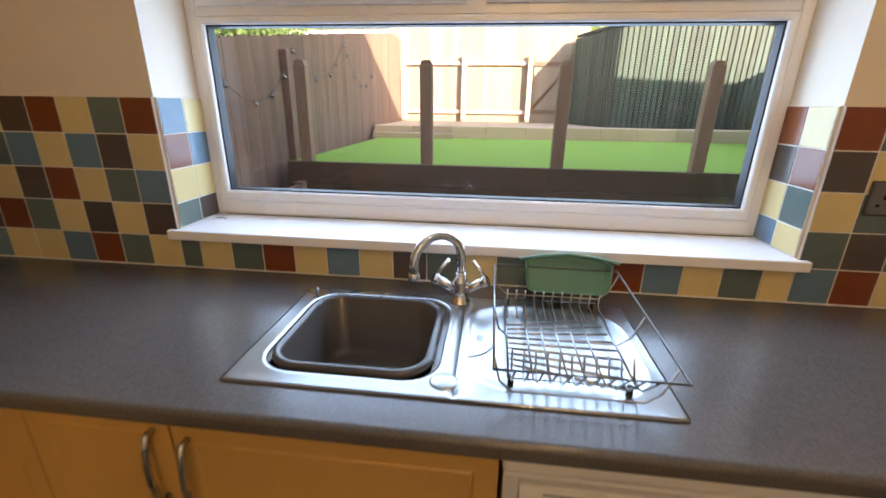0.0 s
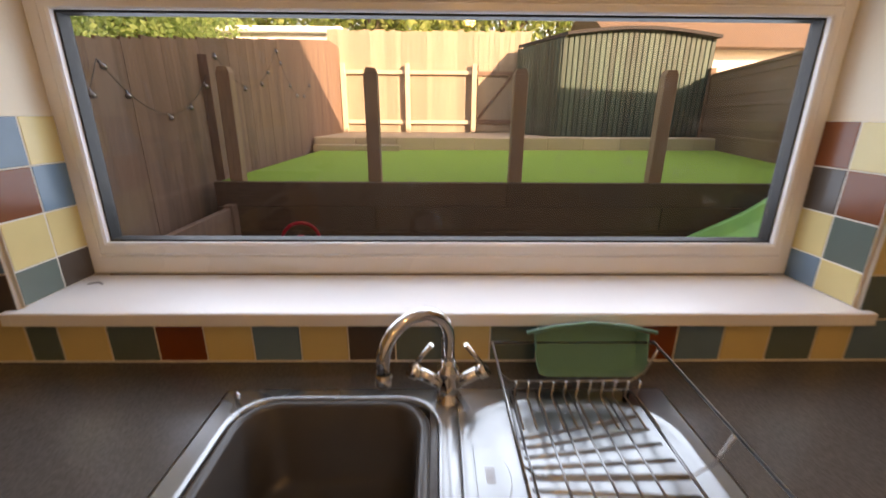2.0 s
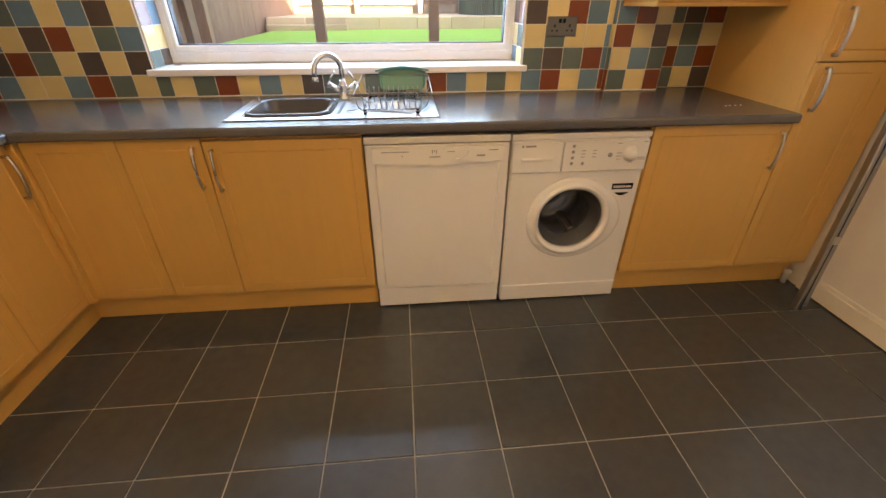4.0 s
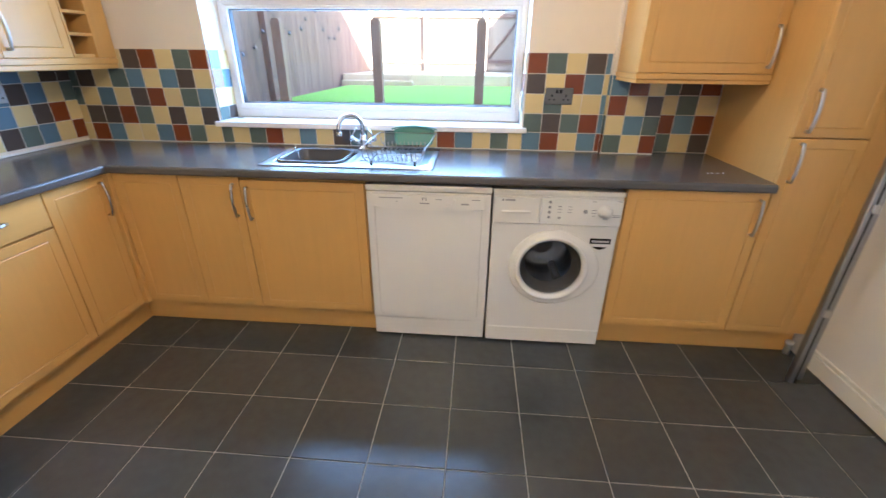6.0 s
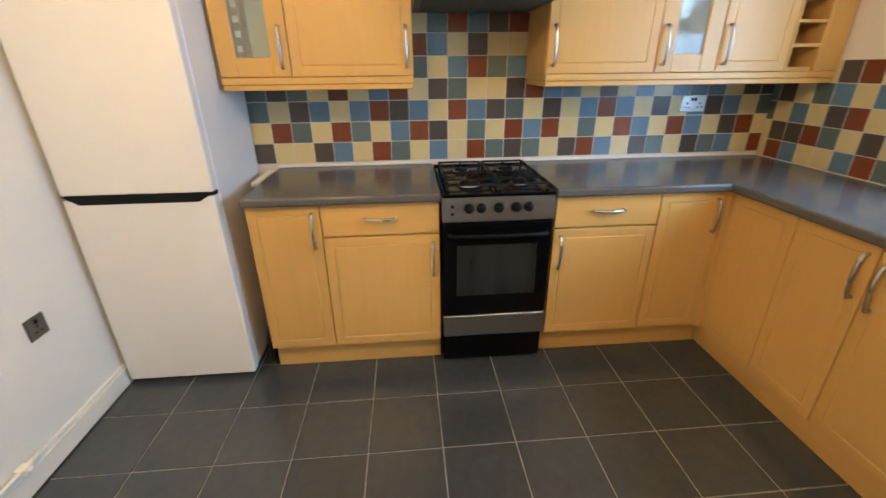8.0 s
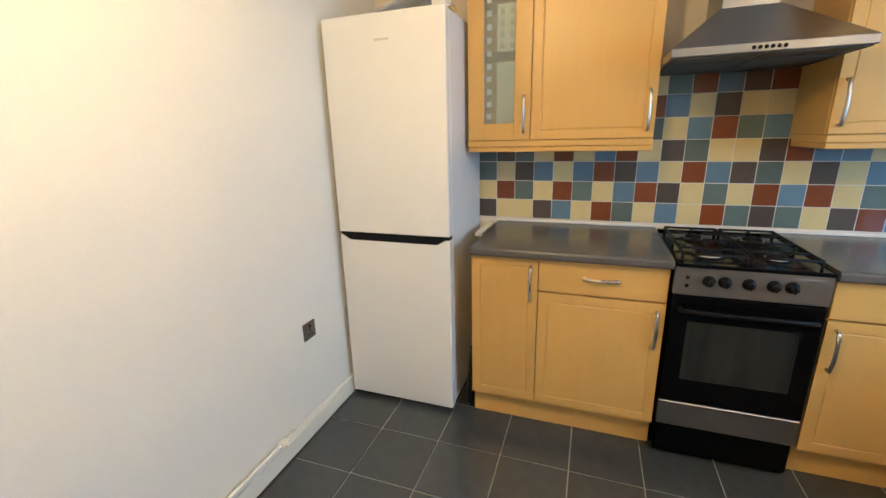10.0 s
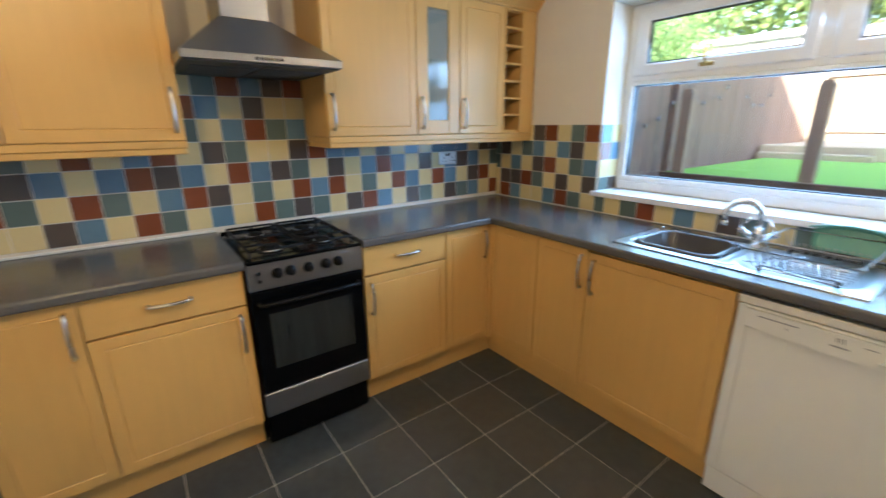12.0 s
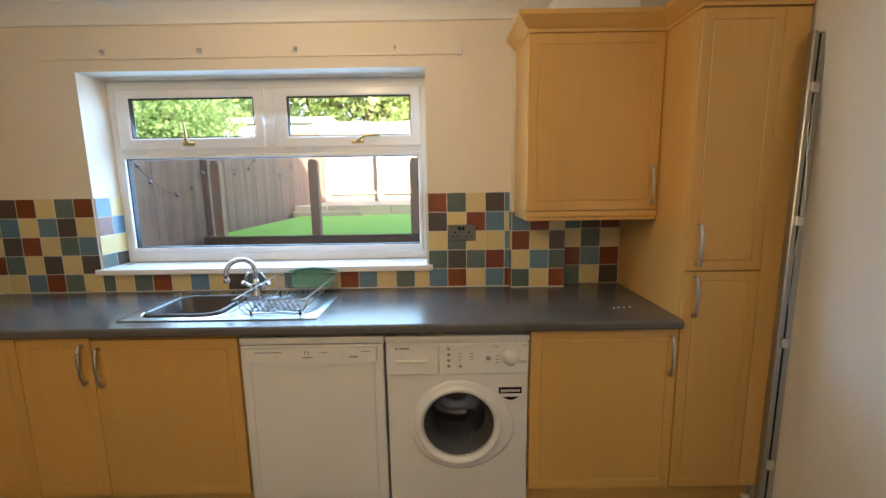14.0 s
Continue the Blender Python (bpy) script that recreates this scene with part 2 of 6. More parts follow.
SLIDEG = mat("bright_green_plastic", (0.27, 0.90, 0.27), 0.35, var=0.03, bump=0.03)
REDP = mat("red_plastic", (0.55, 0.012, 0.03), 0.35, var=0.04, bump=0.02)
CABLE = mat("black_cable", (0.02, 0.02, 0.02), 0.5, bump=0.0)
TAUPE = mat("taupe_plastic", (0.075, 0.070, 0.066), 0.24, var=0.08, scale=20, bump=0.03, stain=0.12)
BULBG = mat("festoon_bulb", (0.30, 0.30, 0.31), 0.05, metal=0.7, var=0.02, bump=0.0)
PATIO = mat("patio_paving", (0.52, 0.44, 0.33), 0.9, var=0.2, scale=10, bump=0.4, bscale=60, stain=0.15)
EARTH = mat("ground_earth", (0.16, 0.14, 0.10), 0.95, var=0.3, scale=3, bump=0.4, bscale=20, stain=0.3)
BARK = mat("bark", (0.11, 0.08, 0.06), 0.9, var=0.3, scale=10, stretch=(4, 4, 0.6), bump=0.6, bscale=20)
LEAF = leaf_mat("spring_leaves", (0.33, 0.43, 0.15))
LEAF2 = leaf_mat("deep_leaves", (0.25, 0.38, 0.14))
RENDERW = mat("white_render", (0.78, 0.77, 0.74), 0.85, var=0.04, scale=20, bump=0.3)
BRICKW = mat("house_brickwork", (0.30, 0.15, 0.10), 0.9, var=0.25, scale=14, bump=0.4, stain=0.1)
GLOW = glow_mat("bulb_glow", (1.0, 0.82, 0.58), 8.0)

# ---- building helpers ----


def box(bm, x0, x1, y0, y1, z0, z1, bevel=0.0, m=None, seg=1):
    r = bmesh.ops.create_cube(bm, size=1.0)
    vs = r["verts"]
    t = Matrix.Translation(((x0 + x1) / 2, (y0 + y1) / 2, (z0 + z1) / 2)) @ Matrix.Diagonal((abs(x1 - x0), abs(y1 - y0), abs(z1 - z0), 1))
    bmesh.ops.transform(bm, matrix=t, verts=vs)
    if bevel:
        es = list({e for v in vs for e in v.link_edges})
        out = bmesh.ops.bevel(bm, geom=es, offset=bevel, segments=seg, profile=0.5, affect="EDGES")
        vs = list({v for f in out["faces"] for v in f.verts} | {v for v in vs if v.is_valid})
    if m is not None:
        bmesh.ops.transform(bm, matrix=m, verts=vs)
    return vs


def tube(bm, pts, r, n=8, closed=False, m=None):
    """A round bar of radius r along the points."""
    pts = [Vector(p) for p in pts]
    rings = []
    last = None
    count = len(pts)
    for i, p in enumerate(pts):
        if closed:
            d = pts[(i + 1) % count] - pts[i - 1]
        else:
            d = pts[min(i + 1, count - 1)] - pts[max(i - 1, 0)]
        d.normalize()
        if last is None:
            side = d.cross(Vector((0, 0, 1)))
            if side.length < 0.1:
                side = d.cross(Vector((1, 0, 0)))
        else:
            side = last - d * last.dot(d)
        side.normalize()
        last = side
        up = d.cross(side)
        rings.append([bm.verts.new(p + r * (math.cos(a) * side + math.sin(a) * up)) for a in (2 * math.pi * k / n for k in range(n))])
    pairs = list(zip(rings, rings[1:])) + ([(rings[-1], rings[0])] if closed else [])
    for a, b in pairs:
        for k in range(n):
            f = bm.faces.new((a[k], a[(k + 1) % n], b[(k + 1) % n], b[k]))
            f.smooth = True
    if not closed:
        bm.faces.new(rings[0][::-1])
        bm.faces.new(rings[-1])
    vs = [v for ring in rings for v in ring]
    if m is not None:
        bmesh.ops.transform(bm, matrix=m, verts=vs)
    return vs


def lathe(bm, prof, n=32, m=None, smooth=True):
    """Turns a profile of (radius, height) about z."""
    rings = []
    for r, h in prof:
        rings.append([bm.verts.new((r * math.cos(2 * math.pi * k / n), r * math.sin(2 * math.pi * k / n), h)) for k in range(n)] if r > 1e-6 else [bm.verts.new((0, 0, h))])
    for a, b in zip(rings, rings[1:]):
        for k in range(n):
            j = (k + 1) % n
            if len(a) == 1 and len(b) > 1:
                f = bm.faces.new((a[0], b[j], b[k]))
            elif len(b) == 1 and len(a) > 1:
                f = bm.faces.new((a[k], a[j], b[0]))
            elif len(a) > 1:
                f = bm.faces.new((a[k], a[j], b[j], b[k]))
            else:
                continue
            f.smooth = smooth
    vs = [v for ring in rings for v in ring]
    if m is not None:
        bmesh.ops.transform(bm, matrix=m, verts=vs)
    return vs


def prism(bm, poly, depth, m=None, bevel=0.0):
    """A polygon of (u, v) pushed out by depth along w."""
    a = [bm.verts.new((u, v, 0)) for u, v in poly]
    b = [bm.verts.new((u, v, depth)) for u, v in poly]
    bm.faces.new(a[::-1])
    bm.faces.new(b)
    k = len(poly)
    for i in range(k):
        bm.faces.new((a[i], a[(i + 1) % k], b[(i + 1) % k], b[i]))
    vs = a + b
    if bevel:
        es = list({e for v in vs for e in v.link_edges})
        out = bmesh.ops.bevel(bm, geom=es, offset=bevel, segments=1, profile=0.5, affect="EDGES")
        vs = list({v for f in out["faces"] for v in f.verts} | {v for v in vs if v.is_valid})
    if m is not None:
        bmesh.ops.transform(bm, matrix=m, verts=vs)
    return vs


def rrect(cx, cy, hx, hy, r, z, n=10):
    """Points round a rectangle with rounded corners."""
    out = []
    for sx, sy, a0 in ((1, 1, 0.0), (-1, 1, 0.5), (-1, -1, 1.0), (1, -1, 1.5)):
        for k in range(n):
            a = math.pi * (a0 + 0.5 * k / (n - 1))
            out.append((cx + sx * (hx - r) + r * math.cos(a), cy + sy * (hy - r) + r * math.sin(a), z))
    return out


def loops(bm, rows, cap=False, smooth=True):
    rings = [[bm.verts.new(p) for p in row] for row in rows]
    k = len(rings[0])
    for a, b in zip(rings, rings[1:]):
        for i in range(k):
            f = bm.faces.new((a[i], a[(i + 1) % k], b[(i + 1) % k], b[i]))
            f.smooth = smooth
    if cap:
        bm.faces.new(rings[-1])


def mesh_of(name, bm, material):
    bmesh.ops.recalc_face_normals(bm, faces=bm.faces[:])
    me = bpy.data.meshes.new(name)
    bm.to_mesh(me)
    bm.free()
    me.materials.append(material)
    return me


def part(name, bm, material, parent, label=""):
    """One mesh, given in world places, under a thing or a part."""
    ob = new(name, mesh_of(name, bm, material))
    ob.parent = parent
    if parent.type == "EMPTY":
        ob.matrix_parent_inverse = Matrix.Translation(-Vector(parent.location))
    return tagged(ob, label)


def thing(name, at, label, category, group=""):
    e = new(name)
    e.empty_display_size = 0.1
    e.location = at
    return tagged(e, label, category, group)


def solid(name, bm, material, label, category, group="", kind=""):
    return tagged(new(name, mesh_of(name, bm, material)), label, category, group, kind)


def basis(u, v, at):
    u, v = Vector(u), Vector(v)
    w = u.cross(v)
    m = Matrix((u, v, w)).transposed().to_4x4()
    m.translation = at
    return m


def facing_south(x, z, y):
    """u to +x, v up, w towards the room from the window wall."""
    return basis((1, 0, 0), (0, 0, 1), (x, y, z))


def facing_east(y, z, x):
    """u to +y, v up, w towards the room from the cooker wall."""
    return basis((0, 1, 0), (0, 0, 1), (x, y, z))


def slab(bm, w, h, t, m, bevel=0.002, u0=0.0, v0=0.0):
    return box(bm, u0, u0 + w, v0, v0 + h, -t, 0, bevel, m)


def routed_door(bm, w, h, t, m, rim=0.055, groove=0.005):
    """A door slab with a routed panel groove in its face."""
    vs = box(bm, 0, w, 0, h, -t, 0)
    bm.faces.ensure_lookup_table()
    front = [f for f in {f for v in vs for f in v.link_faces} if all(abs(v.co.z) < 1e-6 for v in f.verts)]
    edge = bmesh.ops.inset_individual(bm, faces=front, thickness=0.0015, depth=0.0)
    for v in vs:
        if abs(v.co.z) < 1e-6:
            v.co.z = -0.0015
    if min(w, h) > 2.6 * rim:
        bmesh.ops.inset_individual(bm, faces=front, thickness=rim, depth=0.0)
        bmesh.ops.inset_individual(bm, faces=front, thickness=groove, depth=-0.003)
        bmesh.ops.inset_individual(bm, faces=front, thickness=groove, depth=0.003)
    all_vs = [v for v in bm.verts]
    bmesh.ops.transform(bm, matrix=m, verts=all_vs)


def bow_handle(m, u, v, length, upright, parent):
    """A bowed bar handle whose middle is at (u, v)."""
    bm = bmesh.new()
    pts = []
    half = length / 2
    steps = 10
    pts.append((-half, 0, -0.001))
    for i in range(steps + 1):
        s = -1 + 2 * i / steps
        pts.append((half * s, 0, 0.018 + 0.012 * (1 - s * s)))
    pts.append((half, 0, -0.001))
    if upright:
        pts = [(0, a, c) for a, b, c in pts]
    vs = tube(bm, pts, 0.0068, 8)
    bmesh.ops.transform(bm, matrix=m @ Matrix.Translation((u, v, 0)), verts=vs)
    return part("handle", bm, NICKEL, parent, "brushed nickel bow handle")

# ---- structure ----
XE, YS, ZC = 4.08, -3.48, 2.36        # east wall, south wall, ceiling
WX0, WX1, WZ0, WZ1 = 0.864, 2.625, 1.04, 2.05   # window opening


def structure(name, bm, material, label):
    return solid(name, bm, material, label, "", "", "structure")


bm = bmesh.new()
box(bm, -0.25, WX0, 0.0, 0.24, -0.1, 2.5)
box(bm, WX1, 3.345, 0.0, 0.24, -0.1, 2.5)
box(bm, 3.345, XE + 0.2, 0.045, 0.24, -0.1, 2.5)
box(bm, WX0, WX1, 0.0, 0.24, -0.1, WZ0 - 0.03)
box(bm, WX0, WX1, 0.0, 0.24, WZ1, 2.5)
wall_north = structure("wall_north", bm, PAINT, "cream painted wall with the window and a tiled splashback")

bm = bmesh.new()
OX0, OX1, OZ0, OZ1 = WX0 - 0.03, WX1 + 0.03, WZ0 + 0.02, WZ1 + 0.03
for dims in ((-7, OX0, -0.12, 2.505), (OX1, 10, -0.12, 2.505), (OX0, OX1, -0.12, OZ0), (OX0, OX1, OZ1, 2.505)):
    box(bm, dims[0], dims[1], 0.2405, 0.31, dims[2], dims[3])
structure("wall_outer", bm, BRICKW, "outer brick leaf of the house wall")
bm = bmesh.new()
box(bm, 3.065, 3.345, -0.032, 0.0, 0.0, 2.26)
pipe_boxing = structure("wall_boxing", bm, PAINT, "boxed-out strip of wall beside the cupboard")

bm = bmesh.new()
box(bm, -0.25, 0.0, YS - 0.25, 0.0, -0.1, 2.5)
wall_west = structure("wall_west", bm, PAINT, "cream painted wall behind the cooker with tiles")
bm = bmesh.new()
box(bm, 0.0, XE, YS - 0.25, YS, -0.1, 2.5)
structure("wall_south", bm, PAINT_S, "plain pale cream painted wall beside the fridge")
bm = bmesh.new()
box(bm, XE, XE + 0.2, YS - 0.25, 0.045, -0.1, 2.5)
structure("wall_east", bm, PAINT_S, "plain pale cream painted side wall")
bm = bmesh.new()
box(bm, 0.0, XE, YS, 0.045, ZC, ZC + 0.14)
structure("ceiling", bm, CEIL, "white painted plaster ceiling")


def coving(name, a, b, out):
    """Concave plaster coving from a to b, curving out along out."""
    c = bmesh.new()
    a, b, out = Vector(a), Vector(b), Vector(out)
    prof = [(0.0, -0.095), (0.012, -0.092)] + [(0.095 - 0.083 * math.cos(t), -0.012 - 0.080 * (1 - math.sin(t))) for t in (0.25, 0.55, 0.85, 1.15, 1.4)] + [(0.095, 0.0), (0.0, 0.0)]
    ends = [[c.verts.new(p + out * o + Vector((0, 0, z))) for o, z in prof] for p in (a, b)]
    k = len(prof)
    for i in range(k):
        c.faces.new((ends[0][i], ends[0][(i + 1) % k], ends[1][(i + 1) % k], ends[1][i]))
    c.faces.new(ends[0])
    c.faces.new(ends[1][::-1])
    return structure(name, c, CEIL, "white plaster coving under the ceiling")


coving("trim_north", (0, -0.001, ZC - 0.001), (XE, -0.001, ZC - 0.001), (0, -1, 0))
coving("trim_west", (0.001, YS, ZC - 0.001), (0.001, 0, ZC - 0.001), (1, 0, 0))
coving("trim_south", (0, YS + 0.001, ZC - 0.001), (XE, YS + 0.001, ZC - 0.001), (0, 1, 0))
coving("trim_east", (XE - 0.001, YS, ZC - 0.001), (XE - 0.001, 0, ZC - 0.001), (-1, 0, 0))

for name, dims in (("baseboard_south", (0.02, XE - 0.02, YS, YS + 0.018)), ("baseboard_east", (XE - 0.018, XE, YS + 0.02, -0.60))):
    bm = bmesh.new()
    box(bm, *dims, 0.004, 0.085)
    x0, x1, y0, y1 = dims
    inset = 0.006
    box(bm, x0 + (inset if name.endswith("east") else 0), x1, y0, y1 - (inset if name.endswith("south") else 0), 0.085, 0.108, 0.003)
    structure(name, bm, GLOSSW, "cream gloss painted skirting board")

# thin black strips laid on the floor along the skirting
for name, dims in (("trim_gap_east", (XE - 0.030, XE - 0.0185, YS + 0.02, -0.60)), ("trim_gap_south", (0.62, XE - 0.02, YS + 0.0185, YS + 0.028))):
    bm = bmesh.new()
    box(bm, *dims, 0.0, 0.0022)
    structure(name, bm, GASKET, "black strip along the gap between floor tiles and skirting")

# floor bed with grout, tiles follow at the end
bm = bmesh.new()
box(bm, 0, XE, YS, 0.0, -0.1, -0.0035)
floor = structure("floor", bm, GROUT_F, "dark slate-grey tiled kitchen floor with pale grout")

# unseen upper storey, a plain block added and sized to shade the garden
bm = bmesh.new()
box(bm, -9, 14, -7, 0.30, 2.51, 5.37)
structure("wall_upper_storey", bm, BRICKW, "unseen brick upper storey block, added to shade the garden")

# ---- window ----
win = thing("window_1", (1.745, 0.18, WZ0), "white plastic window with two top lights and a fixed pane", "window")
tagged(win, kind="structure")
FY0, FY1 = 0.190, 0.240   # frame front and back


def ring(bm, x0, x1, z0, z1, wl, wr, wb, wt, y0, y1, bevel=0.004):
    """A mitred frame, its room face towards -y, with eased edges."""
    outer = ((x0, z0), (x1, z0), (x1, z1), (x0, z1))
    inner = ((x0 + wl, z0 + wb), (x1 - wr, z0 + wb), (x1 - wr, z1 - wt), (x0 + wl, z1 - wt))
    b = min(bevel, 0.2 * min(wl, wr, wb, wt))
    k = b / min(wl, wr, wb, wt)
    prof = [(0.0, y1), (0.0, y0 + b), (k, y0), (1.0 - k, y0), (1.0, y0 + b), (1.0, y1)]
    rows = [[bm.verts.new((o[0] + (q[0] - o[0]) * f, y, o[1] + (q[1] - o[1]) * f)) for f, y in prof] for o, q in zip(outer, inner)]
    for i in range(4):
        p, q = rows[i], rows[(i + 1) % 4]
        for n_ in range(len(prof)):
            n2 = (n_ + 1) % len(prof)
            bm.faces.new((p[n_], p[n2], q[n2], q[n_]))
    bmesh.ops.recalc_face_normals(bm, faces=bm.faces)


bm = bmesh.new()
ring(bm, WX0, WX1, WZ0, WZ1, 0.034, 0.034, 0.052, 0.05, FY0, FY1)
box(bm, WX0 + 0.034, WX1 - 0.034, FY0 + 0.001, FY1, 1.652, 1.690, 0.004)
box(bm, 1.714, 1.784, FY0 + 0.002, FY1, 1.690, 2.0, 0.004)
part("window_frame", bm, UPVC, win)
bm = bmesh.new()
ring(bm, 0.898, 2.591, 1.092, 1.652, 0.022, 0.022, 0.032, 0.020, FY0 - 0.006, FY1 - 0.02, 0.006)
part("glazing_bead", bm, UPVC, win)
bm = bmesh.new()
ring(bm, 0.9185, 2.5705, 1.1225, 1.6335, 0.006, 0.006, 0.006, 0.006, FY0 + 0.010, FY0 + 0.045, 0)
part("gasket", bm, GASKET, win, "black rubber gasket")
bm = bmesh.new()
box(bm, 0.922, 2.567, FY0 + 0.024, FY0 + 0.028, 1.126, 1.630)
pane = part("pane", bm, GLASS, win, "large clear fixed pane")
pane.visible_shadow = False
for x0, x1, hx, up in ((0.905, 1.722, 1.30, True), (1.776, 2.593, 2.24, False)):
    bm = bmesh.new()
    ring(bm, x0, x1, 1.680, 2.004, 0.078, 0.052 if up else 0.058, 0.062, 0.048, FY0 - 0.014, FY0 + 0.03, 0.006)
    sash = part("sash", bm, UPVC, win, "top-hung opening light")
    gx0, gx1 = x0 + 0.078, x1 - (0.052 if up else 0.058)
    bm = bmesh.new()
    ring(bm, gx0 - 0.001, gx1 + 0.001, 1.741, 1.957, 0.006, 0.006, 0.006, 0.006, FY0 - 0.008, FY0 + 0.02, 0)
    part("gasket", bm, GASKET, sash, "black rubber gasket")
    bm = bmesh.new()
    box(bm, gx0, gx1, FY0, FY0 + 0.004, 1.742, 1.956)
    p = part("pane", bm, GLASS, sash)
    p.visible_shadow = False
    # brass handle: plate and lever
    bm = bmesh.new()
    fy = FY0 - 0.014
    box(bm, hx - 0.034, hx + 0.034, fy - 0.010, fy, 1.698, 1.718, 0.004)
    lathe(bm, [(0, 0.026), (0.010, 0.024), (0.012, 0.0), (0.012, -0.004)], 14, Matrix.Translation((hx, fy - 0.004, 1.710)) @ Euler((radians(90), 0, 0)).to_matrix().to_4x4())
    if up:
        pts = [(hx, fy - 0.026, 1.710), (hx - 0.002, fy - 0.032, 1.736), (hx - 0.004, fy - 0.028, 1.776), (hx - 0.006, fy - 0.03, 1.821)]
    else:
        pts = [(hx, fy - 0.026, 1.710), (hx + 0.025, fy - 0.034, 1.724), (hx + 0.05, fy - 0.03, 1.738), (hx + 0.125, fy - 0.03, 1.740)]
    tube(bm, pts, 0.0075, 8)
    part("handle", bm, BRASS, sash, "aged brass window handle")
    if not up:
        bm = bmesh.new()
        tube(bm, [(hx + 0.06, fy - 0.006, 1.708), (hx + 0.11, fy - 0.006, 1.710)], 0.002, 6)
        part("stay", bm, CHROME, sash)

bm = bmesh.new()
box(bm, WX0 + 0.0005, WX1 - 0.0005, -0.030, 0.190, WZ0 - 0.030, WZ0, 0.004, seg=2)
for sx in (WX0 - 0.022, WX1 - 0.004):
    box(bm, sx, sx + 0.026, -0.0296, -0.009, WZ0 - 0.0297, WZ0 - 0.0003, 0.004, seg=2)
part("window_sill", bm, SILL, win, "white plastic inner window sill")
bm = bmesh.new()
for i in range(9):
    s = i / 8
    tube(bm, [(0.905 + 0.030 * s, 0.122 + 0.01 * math.sin(3 * s), WZ0 + 0.002), (0.909 + 0.030 * s, 0.124 + 0.01 * math.sin(3 * s + 0.4), WZ0 + 0.002)], 0.002, 5)
solid("tile_chip", bm, GREYP, "small dark sliver of tile lying on the window sill", "chip")

# curtain rail fixings above the window
bm = bmesh.new()
box(bm, 0.683, 2.80, -0.010, -0.0005, 2.106, 2.114, 0.001)
rail = solid("old_track_strip", bm, PAINT, "thin painted-over batten fixed above the window", "batten")
bm = bmesh.new()
box(bm, 2.795, 2.812, -0.018, -0.0005, 2.100, 2.150, 0.002)
tagged(part("end_stop", bm, PAINT_S, rail))
for x in (1.021, 1.504, 1.979, 2.473):
    bm = bmesh.new()
    box(bm, x - 0.012, x + 0.012, -0.006, -0.0005, 2.128, 2.156, 0.002)
    lathe(bm, [(0, 0.026), (0.008, 0.024), (0.009, 0.012), (0.005, 0.010), (0.005, -0.002)], 12, Matrix.Translation((x + 0.004, -0.005, 2.142)) @ Euler((radians(90), 0, 0)).to_matrix().to_4x4())
    solid("track_bracket", bm, NICKEL, "small metal curtain track bracket screwed to the wall", "bracket", "brackets above the window")

# ---- cabinets ----
DT = 0.018


def base_unit(m, w, label, doors, drawer=False, depth=0.54, hollow=False, drop=0.0):
    """doors: (u0, u1, handle side or ''). m puts u=0, v=0 at the left foot of the front, w=0 on the door face."""
    at = m @ Vector((w / 2, 0, -0.3))
    t = thing("base_cabinet", (at.x, at.y, 0), label, "cabinet", "beech kitchen base units")
    bm = bmesh.new()
    if hollow:
        box(bm, 0, 0.018, 0.142, 0.872, -depth, -DT - 0.002, 0, m)
        box(bm, w - 0.018, w, 0.142, 0.872, -depth, -DT - 0.002, 0, m)
        box(bm, 0.018, w - 0.018, 0.142, 0.160, -depth, -DT - 0.002, 0, m)
        box(bm, 0.018, w - 0.018, 0.160, 0.872, -depth, -depth + 0.01, 0, m)
        box(bm, 0.018, w - 0.018, 0.80, 0.872, -DT - 0.012, -DT - 0.002, 0, m)
    else:
        box(bm, 0, w, 0.142, 0.872, -depth, -DT - 0.002, 0, m)
    part("body", bm, WOOD, t)
    top = 0.868
    if drawer:
        bm = bmesh.new()
        u0, u1 = doors[0][0], doors[0][1]
        slab(bm, u1 - u0 - 0.0046, 0.147, DT, m, 0.0025, u0 + 0.0023, 0.721)
        d = part("drawer_front", bm, WOOD_H, t)
        bow_handle(m, (u0 + u1) / 2, 0.800, 0.135, False, d)
        top = 0.713
    for u0, u1, side in doors:
        bm = bmesh.new()
        routed_door(bm, u1 - u0 - 0.0046, top - drop - 0.146, DT, m @ Matrix.Translation((u0 + 0.0023, 0.146, 0)))
        d = part("door", bm, WOOD, t)
        if side:
            u = u1 - 0.034 if side == "r" else u0 + 0.034
            bow_handle(m, u, top - drop - 0.115, 0.16, True, d)
    return t


NS = facing_south(0, 0, -0.58)
WE = facing_east(0, 0, 0.58)


def shift(m, u, v=0.0):
    return m @ Matrix.Translation((u, v, 0))


base_unit(shift(NS, 0.602), 0.645, "beech corner base cabinet with one blank panel and one door", [(0, 0.338, ""), (0.338, 0.645, "r")])
base_unit(shift(NS, 1.247), 0.606, "wide beech sink base cabinet under the worktop", [(0, 0.606, "l")], hollow=True, drop=0.014)
base_unit(shift(NS, 3.056), 0.610, "beech base cabinet beside the washing machine", [(0, 0.610, "r")])
base_unit(shift(WE, -1.408), 0.495, "beech base cabinet with a drawer beside the cooker", [(0, 0.495, "l")], True)
base_unit(shift(WE, -0.913), 0.311, "narrow beech corner base cabinet", [(0, 0.311, "r")])
base_unit(shift(WE, -2.455), 0.520, "beech base cabinet with a drawer beside the cooker", [(0, 0.520, "r")], True)
base_unit(shift(WE, -2.765), 0.310, "narrow beech base cabinet beside the fridge", [(0, 0.310, "r")])

bm = bmesh.new()
